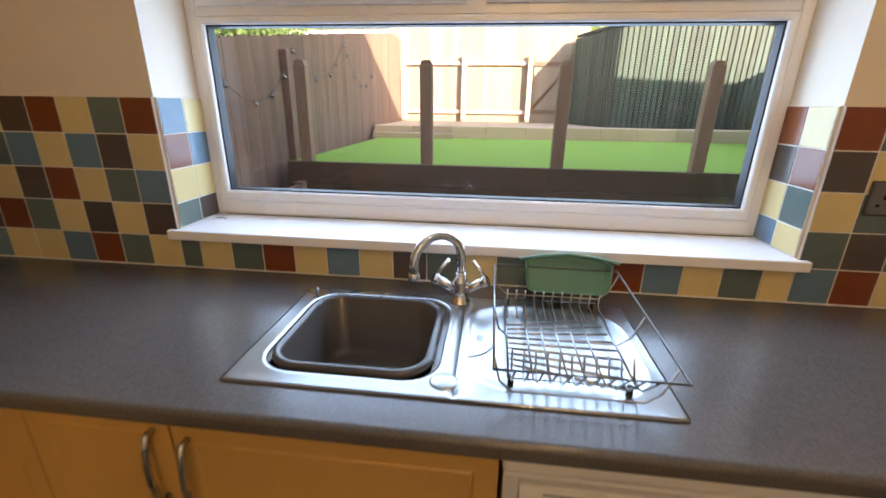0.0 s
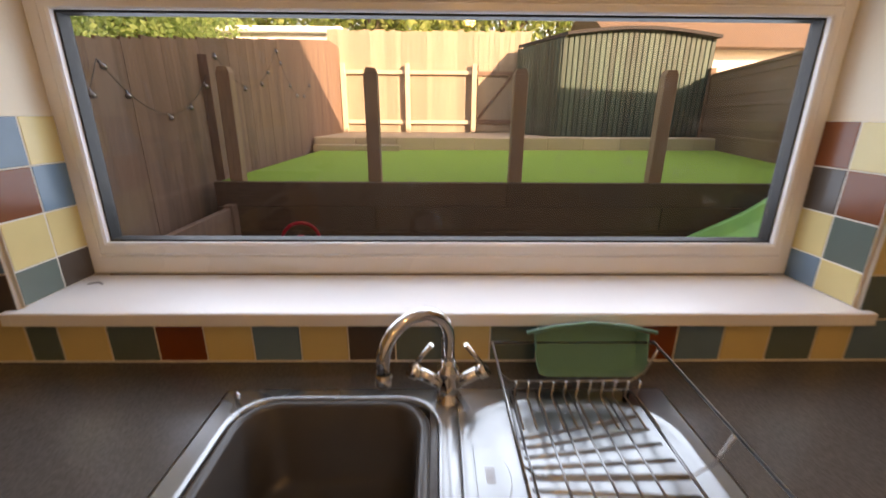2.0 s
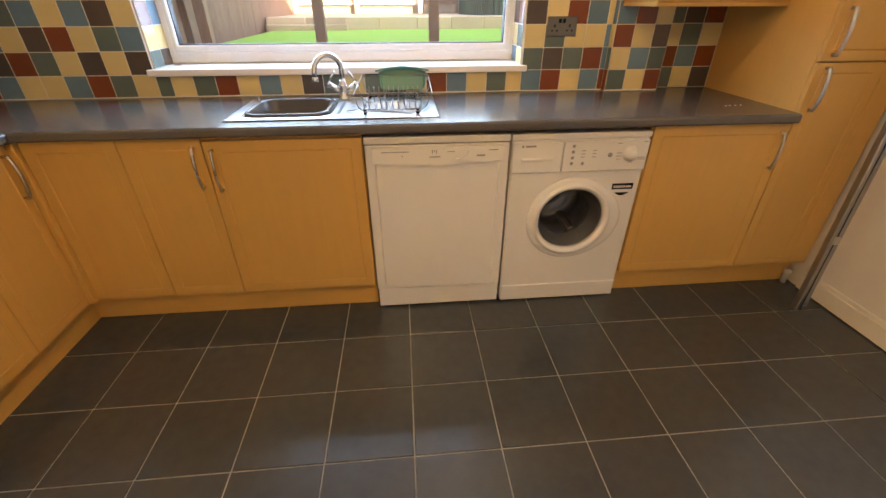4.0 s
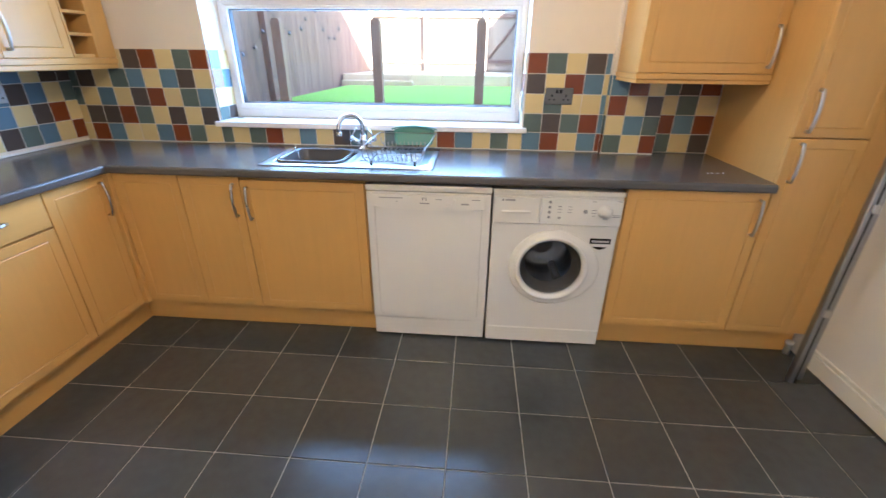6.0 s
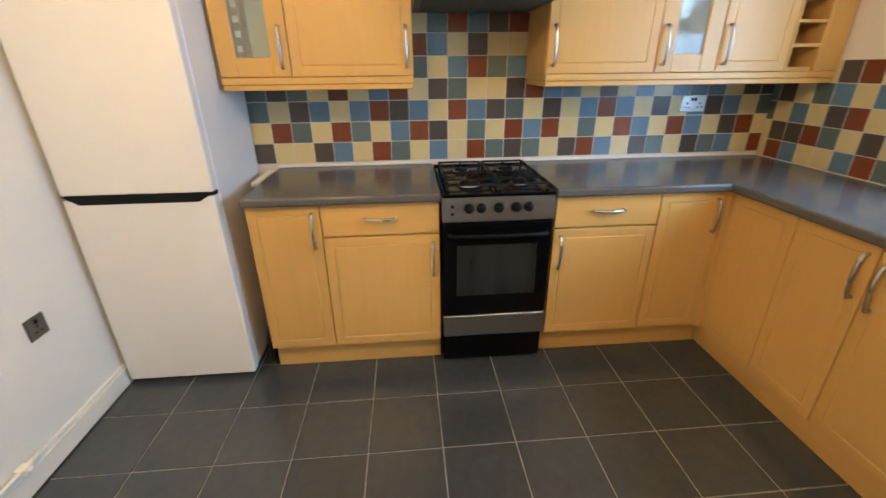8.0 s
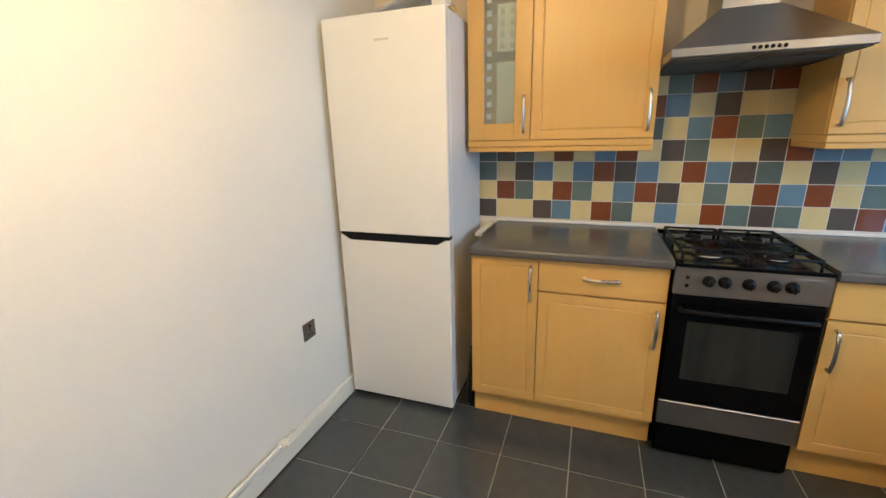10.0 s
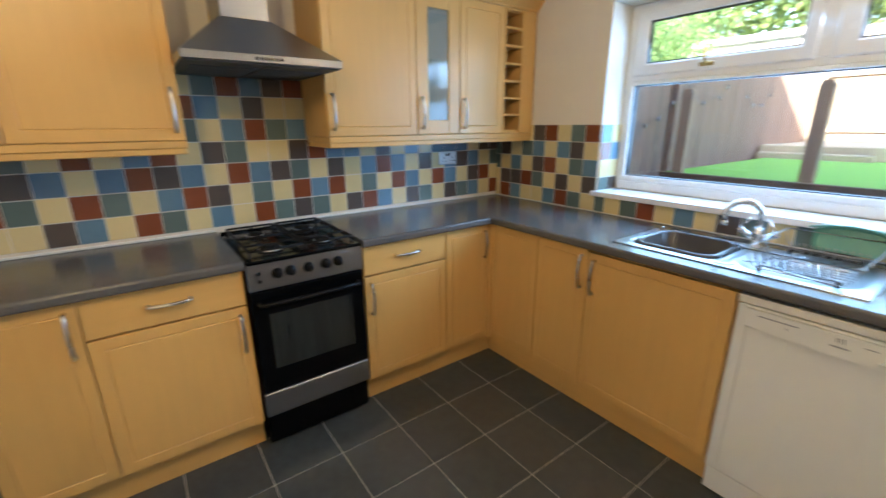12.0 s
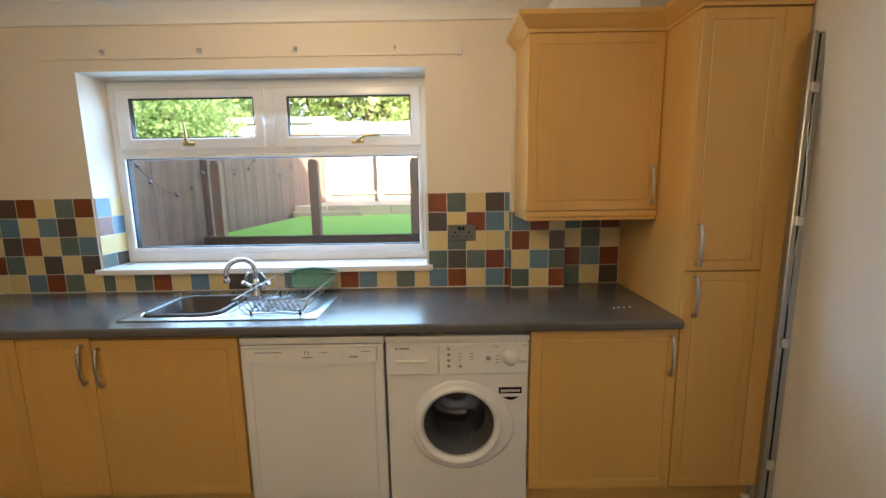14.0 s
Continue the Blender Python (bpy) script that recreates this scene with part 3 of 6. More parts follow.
box(bm, 0.50, 0.6005, -0.6005, -0.50, 0.142, 0.872, 0.001)
solid("corner_post", bm, WOOD, "beech corner post between the base cabinets", "post")

for dims in ((0.515, 1.853, -0.523, -0.505), (3.056, 4.06, -0.523, -0.505), (0.505, 0.523, -1.408, -0.523), (0.505, 0.523, -2.765, -1.935)):
    bm = bmesh.new()
    box(bm, *dims, 0.001, 0.141, 0.0015)
    solid("plinth", bm, WOOD_H, "beech kickboard under the base cabinets", "plinth", "kickboards")

# worktops, with the cut-out for the bowl
ZT0, ZT1 = 0.873, 0.912
WD = 0.613        # depth of the worktop
HX0, HX1, HY0, HY1 = 1.385, 1.715, -0.472, -0.152


def nosed(bm, x0, x1, y0, y1, edges):
    """A slab with rounded lips on the named sides."""
    vs = box(bm, x0, x1, y0, y1, ZT0, ZT1)
    es = []
    for e in {e for v in vs for e in v.link_edges}:
        a, b = e.verts[0].co, e.verts[1].co
        if abs(a.z - b.z) > 1e-6:
            continue
        if ("s" in edges and abs(a.y - y0) < 1e-6 and abs(b.y - y0) < 1e-6) or ("e" in edges and abs(a.x - x1) < 1e-6 and abs(b.x - x1) < 1e-6):
            es.append(e)
    if es:
        bmesh.ops.bevel(bm, geom=es, offset=0.012, segments=4, profile=0.5, affect="EDGES")


wt = thing("worktop", (1.8, -0.3, ZT0), "charcoal grey laminate worktop running round the corner under the window", "worktop")
bm = bmesh.new()
nosed(bm, 0.0, HX0, HY0, -0.001, "")
nosed(bm, HX1, 3.664, HY0, -0.001, "")
nosed(bm, HX0, HX1, HY1, -0.001, "")
nosed(bm, 0.0, WD, -WD, HY0, "")
nosed(bm, WD, 3.664, -WD, HY0, "s")
box(bm, 3.346, 3.664, -0.001, 0.044, ZT0, ZT1)
bmesh.ops.remove_doubles(bm, verts=bm.verts[:], dist=1e-5)
part("long_panel", bm, TOP, wt)
bm = bmesh.new()
nosed(bm, 0.0, WD, -1.415, -WD - 0.0005, "e")
part("short_panel", bm, TOP, wt)
bm = bmesh.new()
nosed(bm, 0.0, WD, -2.760, -1.932, "e")
wt2 = thing("worktop", (0.3, -2.35, ZT0), "short charcoal grey laminate worktop between fridge and cooker", "worktop")
part("panel", bm, TOP, wt2)
bm = bmesh.new()
box(bm, 0.012, WD - 0.012, -2.7625, -2.7601, ZT0 + 0.002, ZT1 - 0.002)
part("edge_strip", bm, TOP, wt2, "thin laminate strip on the cut end")
for dims in ((0.001, 0.010, -2.77, -1.94), (0.001, 0.010, -1.41, -0.012), (0.012, 3.06, -0.009, -0.0005), (3.06, 3.345, -0.042, -0.0325)):
    bm = bmesh.new()
    x0, x1, y0, y1 = dims
    box(bm, x0, x1, y0, y1, ZT1 + 0.0005, ZT1 + (0.011 if x1 < 0.02 else 0.008), 0.002)
    structure("trim_sealant", bm, SEAL, "bead of white sealant behind the worktop")
# small unfinished filler strip behind the fridge end of the worktop
bm = bmesh.new()
box(bm, 0.02, 0.30, -2.82, -2.778, 0.885, 0.905, 0.002)
solid("filler_board", bm, GLOSSW, "raw pale filler board at the worktop end", "board")


def cornice(bm, m, u0, u1, v, back, left=True, right=True):
    """Sloping wooden cornice along a cabinet top, flaring out to a square lip."""
    def ring_at(z, a):
        x0, x1 = u0 - (a if left else 0), u1 + (a if right else 0)
        return [bm.verts.new(m @ Vector(p)) for p in ((x0, z, back), (x1, z, back), (x1, z, a), (x0, z, a))]
    rows_ = [ring_at(v, 0.002), ring_at(v + 0.012, 0.004), ring_at(v + 0.016, 0.010), ring_at(v + 0.052, 0.044), ring_at(v + 0.056, 0.050), ring_at(v + 0.074, 0.050)]
    bm.faces.new(rows_[0])
    bm.faces.new(rows_[-1])
    for a, b in zip(rows_, rows_[1:]):
        for i in range(4):
            bm.faces.new((a[i], a[(i + 1) % 4], b[(i + 1) % 4], b[i]))


def wall_unit(m, w, label, doors, top=2.09, depth=0.333, rack=None, ends=(True, True), corn=True):
    at = m @ Vector((w / 2, 1.372, -depth / 2))
    t = thing("wall_cabinet", tuple(at), label, "cabinet", "beech kitchen wall units")
    z0 = 1.372
    bm = bmesh.new()
    back = -depth
    box(bm, 0, 0.018, z0, top, back, -DT - 0.001, 0.001, m)
    box(bm, w - 0.018, w, z0, top, back, -DT - 0.001, 0.001, m)
    box(bm, 0.018, w - 0.018, z0, z0 + 0.018, back, -DT - 0.001, 0.0, m)
    box(bm, 0.018, w - 0.018, top - 0.018, top, back, -DT - 0.001, 0.0, m)
    box(bm, 0.018, w - 0.018, z0 + 0.018, top - 0.018, back, back + 0.008, 0.0, m)
    for u0, u1, side, glass in doors[:-1]:
        box(bm, u1 - 0.008, u1 + 0.008, z0 + 0.018, top - 0.018, back + 0.008, -DT - 0.002, 0.0, m)
    part("body", bm, WOOD, t)
    bm = bmesh.new()
    box(bm, 0.001, w - 0.001, z0 - 0.030, z0 - 0.001, back + 0.02, 0.004, 0.003, m)
    box(bm, 0.004, w - 0.004, z0 - 0.054, z0 - 0.030, back + 0.02, -0.002, 0.003, m)
    part("pelmet", bm, WOOD_H, t, "moulded beech light pelmet")
    if corn:
        bm = bmesh.new()
        cornice(bm, m, 0.0, w, top + 0.001, back)
        part("cornice", bm, WOOD_H, t, "stepped beech cornice")
    for u0, u1, side, glass in doors:
        bm = bmesh.new()
        dm = m @ Matrix.Translation((u0 + 0.0023, z0 + 0.002, 0))
        dw, dh = u1 - u0 - 0.0046, top - z0 - 0.004
        if glass:
            f = 0.075
            box(bm, 0, f, 0, dh, -DT, 0, 0.002, dm)
            box(bm, dw - f, dw, 0, dh, -DT, 0, 0.002, dm)
            box(bm, f, dw - f, 0, f, -DT, -0.0008, 0.002, dm)
            box(bm, f, dw - f, dh - f, dh, -DT, -0.0008, 0.002, dm)
            d = part("door", bm, WOOD, t, "beech framed glazed door")
            bm = bmesh.new()
            box(bm, f - 0.004, dw - f + 0.004, f - 0.004, dh - f + 0.004, -0.012, -0.008, 0, dm)
            gp = part("glass_panel", bm, CGLASS, d, "pale green glass with an etched border")
            if u0 == 0:
                for i in range(10):
                    bm = bmesh.new()
                    box(bm, f + 0.014, f + 0.036, f + 0.022 + i * 0.055, f + 0.046 + i * 0.055, -0.0078, -0.0072, 0, dm)
                    part("etched_square", bm, ETCH, gp)
                card = thing("patterned_card", tuple(m @ Vector((u0 + 0.17, z0 + 0.02, -0.16))), "pale card with rows of grey motifs behind the cabinet glass", "card")
                bm = bmesh.new()
                box(bm, u0 + 0.125, u0 + 0.270, z0 + 0.397 * dh / 0.714, z0 + 0.397 * dh / 0.714 + 0.205, -0.075, -0.072, 0.0005, m)
                part("sheet", bm, CARD, card)
                for i in range(4):
                    for j in range(3):
                        bm = bmesh.new()
                        uu, vv = u0 + 0.150 + 0.045 * j, z0 + 0.415 + 0.048 * i
                        prism(bm, [(uu - 0.012, vv), (uu + 0.012, vv), (uu + 0.007, vv + 0.014), (uu, vv + 0.030), (uu - 0.008, vv + 0.016)], 0.001, m @ Matrix.Translation((0, 0, -0.0722)))
                        part("motif", bm, SILVER, card)
                bm = bmesh.new()
                box(bm, u0 + 0.120, u0 + 0.272, z0 + 0.0185, z0 + 0.36, -0.10, -0.090, 0.001, m)
                solid("pale_board", bm, CARD, "pale board standing in the glazed wall cabinet", "board")
            for h in (0.39, 0.62):
                bm = bmesh.new()
                box(bm, u0 + 0.02, u1 - 0.02, z0 + h * dh / 0.714, z0 + h * dh / 0.714 + 0.006, back + 0.01, -DT - 0.02, 0.001, m)
                part("glass_shelf", bm, SHELFG, t)
        else:
            routed_door(bm, dw, dh, DT, dm)
            d = part("door", bm, WOOD, t)
        u = u1 - 0.030 if side == "r" else u0 + 0.030
        bow_handle(m, u, z0 + 0.115, 0.16, True, d)
    if rack:
        u0, u1 = rack
        k = 7
        step = (top - z0 - 0.018) / k
        for i in range(k):
            bm = bmesh.new()
            box(bm, u0, u1, z0 + 0.018 + (i + 1) * step - 0.014, z0 + 0.018 + (i + 1) * step, back + 0.01, -0.002, 0.001, m)
            part("rack_shelf", bm, WOOD_H, t)
        bm = bmesh.new()
        box(bm, u1 + 0.013, w - 0.0005, z0 + 0.001, top - 0.001, -DT, 0.0, 0.002, m)
        part("filler_panel", bm, WOOD, t)
        for u in (u0 - 0.012, u1):
            bm = bmesh.new()
            box(bm, u, u + 0.012, z0 + 0.002, top - 0.002, back + 0.01, 0.0, 0.001, m)
            part("rack_side", bm, WOOD, t)
    return t


WW = facing_east(0, 0, 0.335)
wall_unit(shift(WW, -2.845), 0.822, "beech wall cabinet with a narrow glazed door beside the fridge", [(0, 0.300, "r", True), (0.300, 0.822, "r", False)])
wall_unit(shift(WW, -1.430), 1.424, "long beech wall cabinet with glazed door and open wine rack", [(0, 0.510, "l", False), (0.510, 0.805, "l", True), (0.805, 1.150, "l", False)], rack=(1.164, 1.300))
# right wall cabinet and tall larder
mR = facing_south(3.080, 0, -0.335)
t = thing("wall_cabinet", (3.39, -0.17, 1.3), "single beech wall cabinet beside the tall larder unit", "cabinet", "beech kitchen wall units")
bm = bmesh.new()
box(bm, 0, 0.584, 1.338, 2.09, -0.302, -DT - 0.001, 0.001, mR)
part("body", bm, WOOD, t)
bm = bmesh.new()
box(bm, -0.004, 0.584, 1.312, 1.337, -0.30, 0.006, 0.003, mR)
box(bm, 0.0, 0.584, 1.294, 1.312, -0.30, 0.0, 0.003, mR)
part("pelmet", bm, WOOD_H, t, "moulded beech light pelmet")
bm = bmesh.new()
routed_door(bm, 0.580, 0.748, DT, shift(mR, 0.002, 1.340))
d = part("door", bm, WOOD, t)
bow_handle(mR, 0.552, 1.448, 0.16, True, d)
bm = bmesh.new()
cornice(bm, mR, 0.0, 0.584, 2.0915, -0.30, True, False)
part("cornice", bm, WOOD_H, t, "stepped beech cornice")

mT = facing_south(3.667, 0, -0.58)
t = thing("larder_unit", (3.87, -0.3, 0), "tall beech larder unit with two doors beside the worktop", "cabinet")
bm = bmesh.new()
box(bm, 0, 0.400, 0.142, 2.09, -0.62, -DT - 0.001, 0.001, mT)
part("body", bm, WOOD, t)
for z0, z1, hz in ((0.146, 1.103, 1.003), (1.108, 2.086, 1.212)):
    bm = bmesh.new()
    routed_door(bm, 0.300, z1 - z0, DT, shift(mT, 0.002, z0), rim=0.05)
    d = part("door", bm, WOOD, t)
    bow_handle(mT, 0.046, hz, 0.16, True, d)
bm = bmesh.new()
box(bm, 0.304, 0.400, 0.146, 2.086, -DT, 0, 0.002, mT)
part("filler_panel", bm, WOOD, t)
bm = bmesh.new()
cornice(bm, mT, 0.0, 0.400, 2.0915, -0.62, True, False)
part("cornice", bm, WOOD_H, t, "stepped beech cornice")
bm = bmesh.new()
box(bm, 3.20, 3.58, -0.26, -0.02, 2.168, 2.262, 0.004)
solid("storage_box", bm, WHITE2, "white box standing on top of the wall cabinet", "box")

# ---- ceiling lamp ----
for bx_, by_, power in BULBS:
    lamp = thing("ceiling_lamp", (bx_, by_, ZC), "bare warm bulb on a white ceiling rose", "lamp", "kitchen ceiling lamps")
    bm = bmesh.new()
    lathe(bm, [(0, 0), (0.05, 0), (0.048, -0.015), (0.02, -0.03), (0.02, -0.075), (0.0, -0.077)], 20, Matrix.Translation((bx_, by_, ZC - 0.0005)))
    part("ceiling_rose", bm, WHITE2, lamp)
    bm = bmesh.new()
    lathe(bm, [(0.0, -0.078), (0.014, -0.079), (0.016, -0.10), (0.028, -0.13), (0.03, -0.15), (0.02, -0.175), (0.0, -0.182)], 20, Matrix.Translation((bx_, by_, ZC)))
    b = part("bulb", bm, GLOW, lamp, "glowing warm bulb")
    b.visible_shadow = False

# ---- appliances ----
ROT_S = Euler((radians(90), 0, 0)).to_matrix().to_4x4()       # +z of a lathe to -y
ROT_E = Euler((0, radians(90), 0)).to_matrix().to_4x4()       # +z of a lathe to +x


def bar(bm, m, u, v, w, h, d=0.0015):
    box(bm, u, u + w, v, v + h, -0.002, d, 0.0, m)


# dishwasher
SQUAT = Matrix.Diagonal((1.0, 0.982, 1.0, 1.0))       # both machines stand a little below the worktop
m = facing_south(1.857, 0, -0.578) @ SQUAT
dw = thing("dishwasher", (2.155, -0.3, 0), "white freestanding dishwasher under the worktop", "dishwasher")
bm = bmesh.new()
box(bm, 0.004, 0.593, 0.012, 0.868, -0.56, -0.028, 0.004, m)
part("body", bm, WHITE, dw)
bm = bmesh.new()
box(bm, 0.0, 0.597, 0.838, 0.868, -0.05, 0.0, 0.006, m, seg=2)
part("top_edge", bm, WHITE2, dw)
bm = bmesh.new()
box(bm, 0.003, 0.594, 0.118, 0.834, -0.028, 0.0, 0.006, m, seg=2)
door = part("door", bm, WHITE, dw)
bm = bmesh.new()
low = [(0.040 + 0.515 * i / 12, 0.150 - 0.014 * math.sin(math.pi * i / 12)) for i in range(13)]
prism(bm, low + [(0.555, 0.760), (0.040, 0.760)], 0.010, m @ Matrix.Translation((0, 0, -0.005)), 0.0048)
part("raised_panel", bm, WHITE, door)
bm = bmesh.new()
low = [(0.030 + 0.537 * i / 12, 0.752 + 0.012 * (2 * i / 12 - 1) ** 2) for i in range(13)]
prism(bm, low + [(0.567, 0.828), (0.030, 0.828)], 0.016, m @ Matrix.Translation((0, 0, -0.001)), 0.002)
panel = part("control_panel", bm, WHITE2, door, "white control strip with a curved lower edge")
bm = bmesh.new()
for u, v, w, h in ((0.070, 0.808, 0.110, 0.004), (0.150, 0.790, 0.004, 0.006), (0.272, 0.800, 0.004, 0.016), (0.280, 0.806, 0.004, 0.010), (0.288, 0.800, 0.004, 0.016), (0.262, 0.784, 0.044, 0.005), (0.455, 0.784, 0.036, 0.007), (0.505, 0.808, 0.036, 0.004), (0.335, 0.806, 0.030, 0.003)):
    bar(bm, shift(m, 0, 0) @ Matrix.Translation((0, 0, 0.015)), u, v, w, h)
part("printed_marks", bm, GREYP, panel, "small grey printed marks")["kind"] = "stuff"
bm = bmesh.new()
prism(bm, [(0.372, 0.776), (0.425, 0.770), (0.430, 0.806), (0.420, 0.814), (0.412, 0.790)], 0.010, m @ Matrix.Translation((0, 0, 0.014)), 0.001)
part("door_latch", bm, WHITE2, panel)
bm = bmesh.new()
box(bm, 0.006, 0.591, 0.012, 0.114, -0.028, -0.004, 0.004, m)
part("kick_panel", bm, WHITE, dw)
bm = bmesh.new()
low = [(0.012 + 0.573 * i / 12, 0.112 - 0.012 * math.sin(math.pi * i / 12)) for i in range(13)]
prism(bm, low + [(0.585, 0.121), (0.012, 0.121)], 0.003, m @ Matrix.Translation((0, 0, -0.006)))
part("kick_lip", bm, WHITE2, dw)

# washing machine
m = facing_south(2.458, 0, -0.575) @ SQUAT
wm = thing("washing_machine", (2.755, -0.3, 0), "white front-loading washing machine under the worktop", "washing machine")
bm = bmesh.new()
OUT = [(0.003, 0.012), (0.592, 0.012), (0.592, 0.845), (0.003, 0.845)]
NH = 32
HOLE = [(0.301 + 0.16 * math.cos(a), 0.464 + 0.16 * math.sin(a)) for a in (2 * math.pi * k / NH - 0.75 * math.pi for k in range(NH))]
of, ob_, hf, hb = ([bm.verts.new(m @ Vector((u, v, w))) for u, v in q] for q, w in ((OUT, 0.0), (OUT, -0.54), (HOLE, 0.0), (HOLE, -0.40)))
for i in range(4):
    j = (i + 1) % 4
    k0 = i * NH // 4
    arc = [hf[(k0 + k) % NH] for k in range(NH // 4 + 1)]
    bm.faces.new([of[i], of[j]] + arc[::-1])
    bm.faces.new((of[j], of[i], ob_[i], ob_[j]))
for i in range(NH):
    bm.faces.new((hf[i], hf[(i + 1) % NH], hb[(i + 1) % NH], hb[i]))
bm.faces.new(ob_[::-1])
bm.faces.new(hb)
bmesh.ops.bevel(bm, geom=[e for e in bm.edges if all(v in of + ob_ for v in e.verts)], offset=0.006, segments=2, affect="EDGES")
bmesh.ops.recalc_face_normals(bm, faces=bm.faces)
part("body", bm, WHITE, wm)
bm = bmesh.new()
box(bm, 0.0, 0.595, 0.842, 0.866, -0.54, 0.008, 0.005, m, seg=2)
part("top", bm, WHITE2, wm)
bm = bmesh.new()
box(bm, 0.004, 0.217, 0.698, 0.832, -0.002, 0.012, 0.004, m)
box(bm, 0.042, 0.178, 0.752, 0.766, 0.010, 0.018, 0.004, m)
part("detergent_drawer", bm, WHITE2, wm)
bm = bmesh.new()
box(bm, 0.221, 0.591, 0.698, 0.832, -0.002, 0.012, 0.004, m)
panel = part("control_panel", bm, WHITE2, wm)
mm = m @ Matrix.Translation((0, 0, 0.011))
for u, v, r in ((0.262, 0.812, 0.007), (0.262, 0.787, 0.007), (0.262, 0.762, 0.007), (0.262, 0.737, 0.007), (0.310, 0.735, 0.007), (0.425, 0.770, 0.010)):
    bm = bmesh.new()
    lathe(bm, [(0, 0.003), (r, 0.002), (r, -0.001)], 12, mm @ Matrix.Translation((u, v, 0)))
    part("button", bm, GREYP, panel, "grey push button")
bm = bmesh.new()
for u, v, w in ((0.298, 0.790, 0.018), (0.298, 0.776, 0.018), (0.298, 0.762, 0.018), (0.346, 0.790, 0.018), (0.346, 0.776, 0.018), (0.346, 0.762, 0.018), (0.452, 0.776, 0.022), (0.452, 0.762, 0.024), (0.455, 0.748, 0.016), (0.550, 0.754, 0.034), (0.550, 0.746, 0.034), (0.450, 0.818, 0.018), (0.562, 0.822, 0.018), (0.508, 0.734, 0.020)):
    bar(bm, mm, u, v, w, 0.003)
bar(bm, mm, 0.058, 0.812, 0.044, 0.008)
bar(bm, mm, 0.042, 0.811, 0.009, 0.010)
part("printed_marks", bm, GREYP, panel, "small grey printed marks")["kind"] = "stuff"
bm = bmesh.new()
lathe(bm, [(0, 0.028), (0.020, 0.027), (0.023, 0.022), (0.026, 0.004), (0.034, 0.003), (0.034, -0.001)], 28, mm @ Matrix.Translation((0.515, 0.772, 0)))
part("knob", bm, WHITE, panel, "round white programme knob")
CU, CV = 0.301, 0.464
mc = m @ Matrix.Translation((CU, CV, 0))


def door_outline(r, bulge, h, n=64):
    """A round outline that swells on the hinge-free side into a grip."""
    out = []
    for k in range(n):
        a_ = 2 * math.pi * k / n
        off_ = (a_ + 0.12 + math.pi) % (2 * math.pi) - math.pi
        q = r + bulge * math.exp(-(off_ / 0.75) ** 2)
        out.append(mc @ Vector((q * math.cos(a_), q * math.sin(a_), h)))
    return out


bm = bmesh.new()
loops(bm, [door_outline(0.204, 0.030, -0.001), door_outline(0.204, 0.030, 0.006), door_outline(0.199, 0.030, 0.011), door_outline(0.188, 0.028, 0.0135), door_outline(0.178, 0.004, 0.0145),
           door_outline(0.176, 0, 0.021), door_outline(0.171, 0, 0.025), door_outline(0.163, 0, 0.024), door_outline(0.153, 0, 0.013), door_outline(0.149, 0, 0.006), door_outline(0.148, 0, -0.004)])
ringp = part("door_ring", bm, WHITE, wm, "round white door frame with a moulded grip")
bm = bmesh.new()
lathe(bm, [(0.149, 0.008), (0.144, 0.000), (0.128, -0.020), (0.100, -0.040), (0.055, -0.052), (0.0, -0.055)], 48, mc)
part("porthole", bm, PORTHOLE, ringp, "dark bowl-shaped glass")
bm = bmesh.new()
lathe(bm, [(0.152, -0.002), (0.148, -0.012), (0.136, -0.016), (0.142, -0.032), (0.130, -0.036), (0.134, -0.056), (0.118, -0.066), (0.120, -0.080)], 48, mc)
part("door_seal", bm, RUBBER, ringp, "grey rubber folds of the door seal")
bm = bmesh.new()
lathe(bm, [(0.120, -0.080), (0.1455, -0.095), (0.1455, -0.18), (0.142, -0.185), (0.142, -0.24), (0.1455, -0.245), (0.1455, -0.30), (0.120, -0.315), (0.085, -0.300), (0.08, -0.315), (0.045, -0.295), (0.0, -0.285)], 40, mc)
drum = part("drum", bm, DRUMD, ringp, "steel inside of the drum")
for a0 in (0.5, 2.6, 4.7):
    bm = bmesh.new()
    prism(bm, [(-0.024, 0), (0.024, 0), (0.012, 0.024), (-0.012, 0.024)], 0.19, mc @ Matrix.Rotation(a0, 4, "Z") @ Matrix.Translation((0, -0.145, -0.30)), 0.004)
    part("paddle", bm, DRUMD, drum, "steel drum paddle")
bm = bmesh.new()
box(bm, 0.470, 0.566, 0.604, 0.632, -0.001, 0.0015, 0.0, m)
low = [(0.485 + 0.068 * i / 10, 0.588 - 0.014 * math.sin(math.pi * i / 10)) for i in range(11)]
prism(bm, low, 0.0025, m @ Matrix.Translation((0, 0, -0.001)))
st = part("sticker", bm, BLACKP, wm, "black and silver sticker")
bm = bmesh.new()
for i in range(9):
    bar(bm, m @ Matrix.Translation((0, 0, 0.001)), 0.478 + i * 0.0092, 0.612, 0.006, 0.010, 0.0015)
part("sticker_print", bm, WHITE2, st)
bm = bmesh.new()
box(bm, 0.006, 0.589, 0.010, 0.100, -0.02, 0.004, 0.004, m)
part("kick_panel", bm, WHITE2, wm)
for u in (0.06, 0.535):
    bm = bmesh.new()
    lathe(bm, [(0, 0), (0.02, 0), (0.02, 0.012), (0, 0.0125)], 12, Matrix.Translation((2.458 + u, -0.50, 0.0)))
    part("foot", bm, BLACKP, wm)

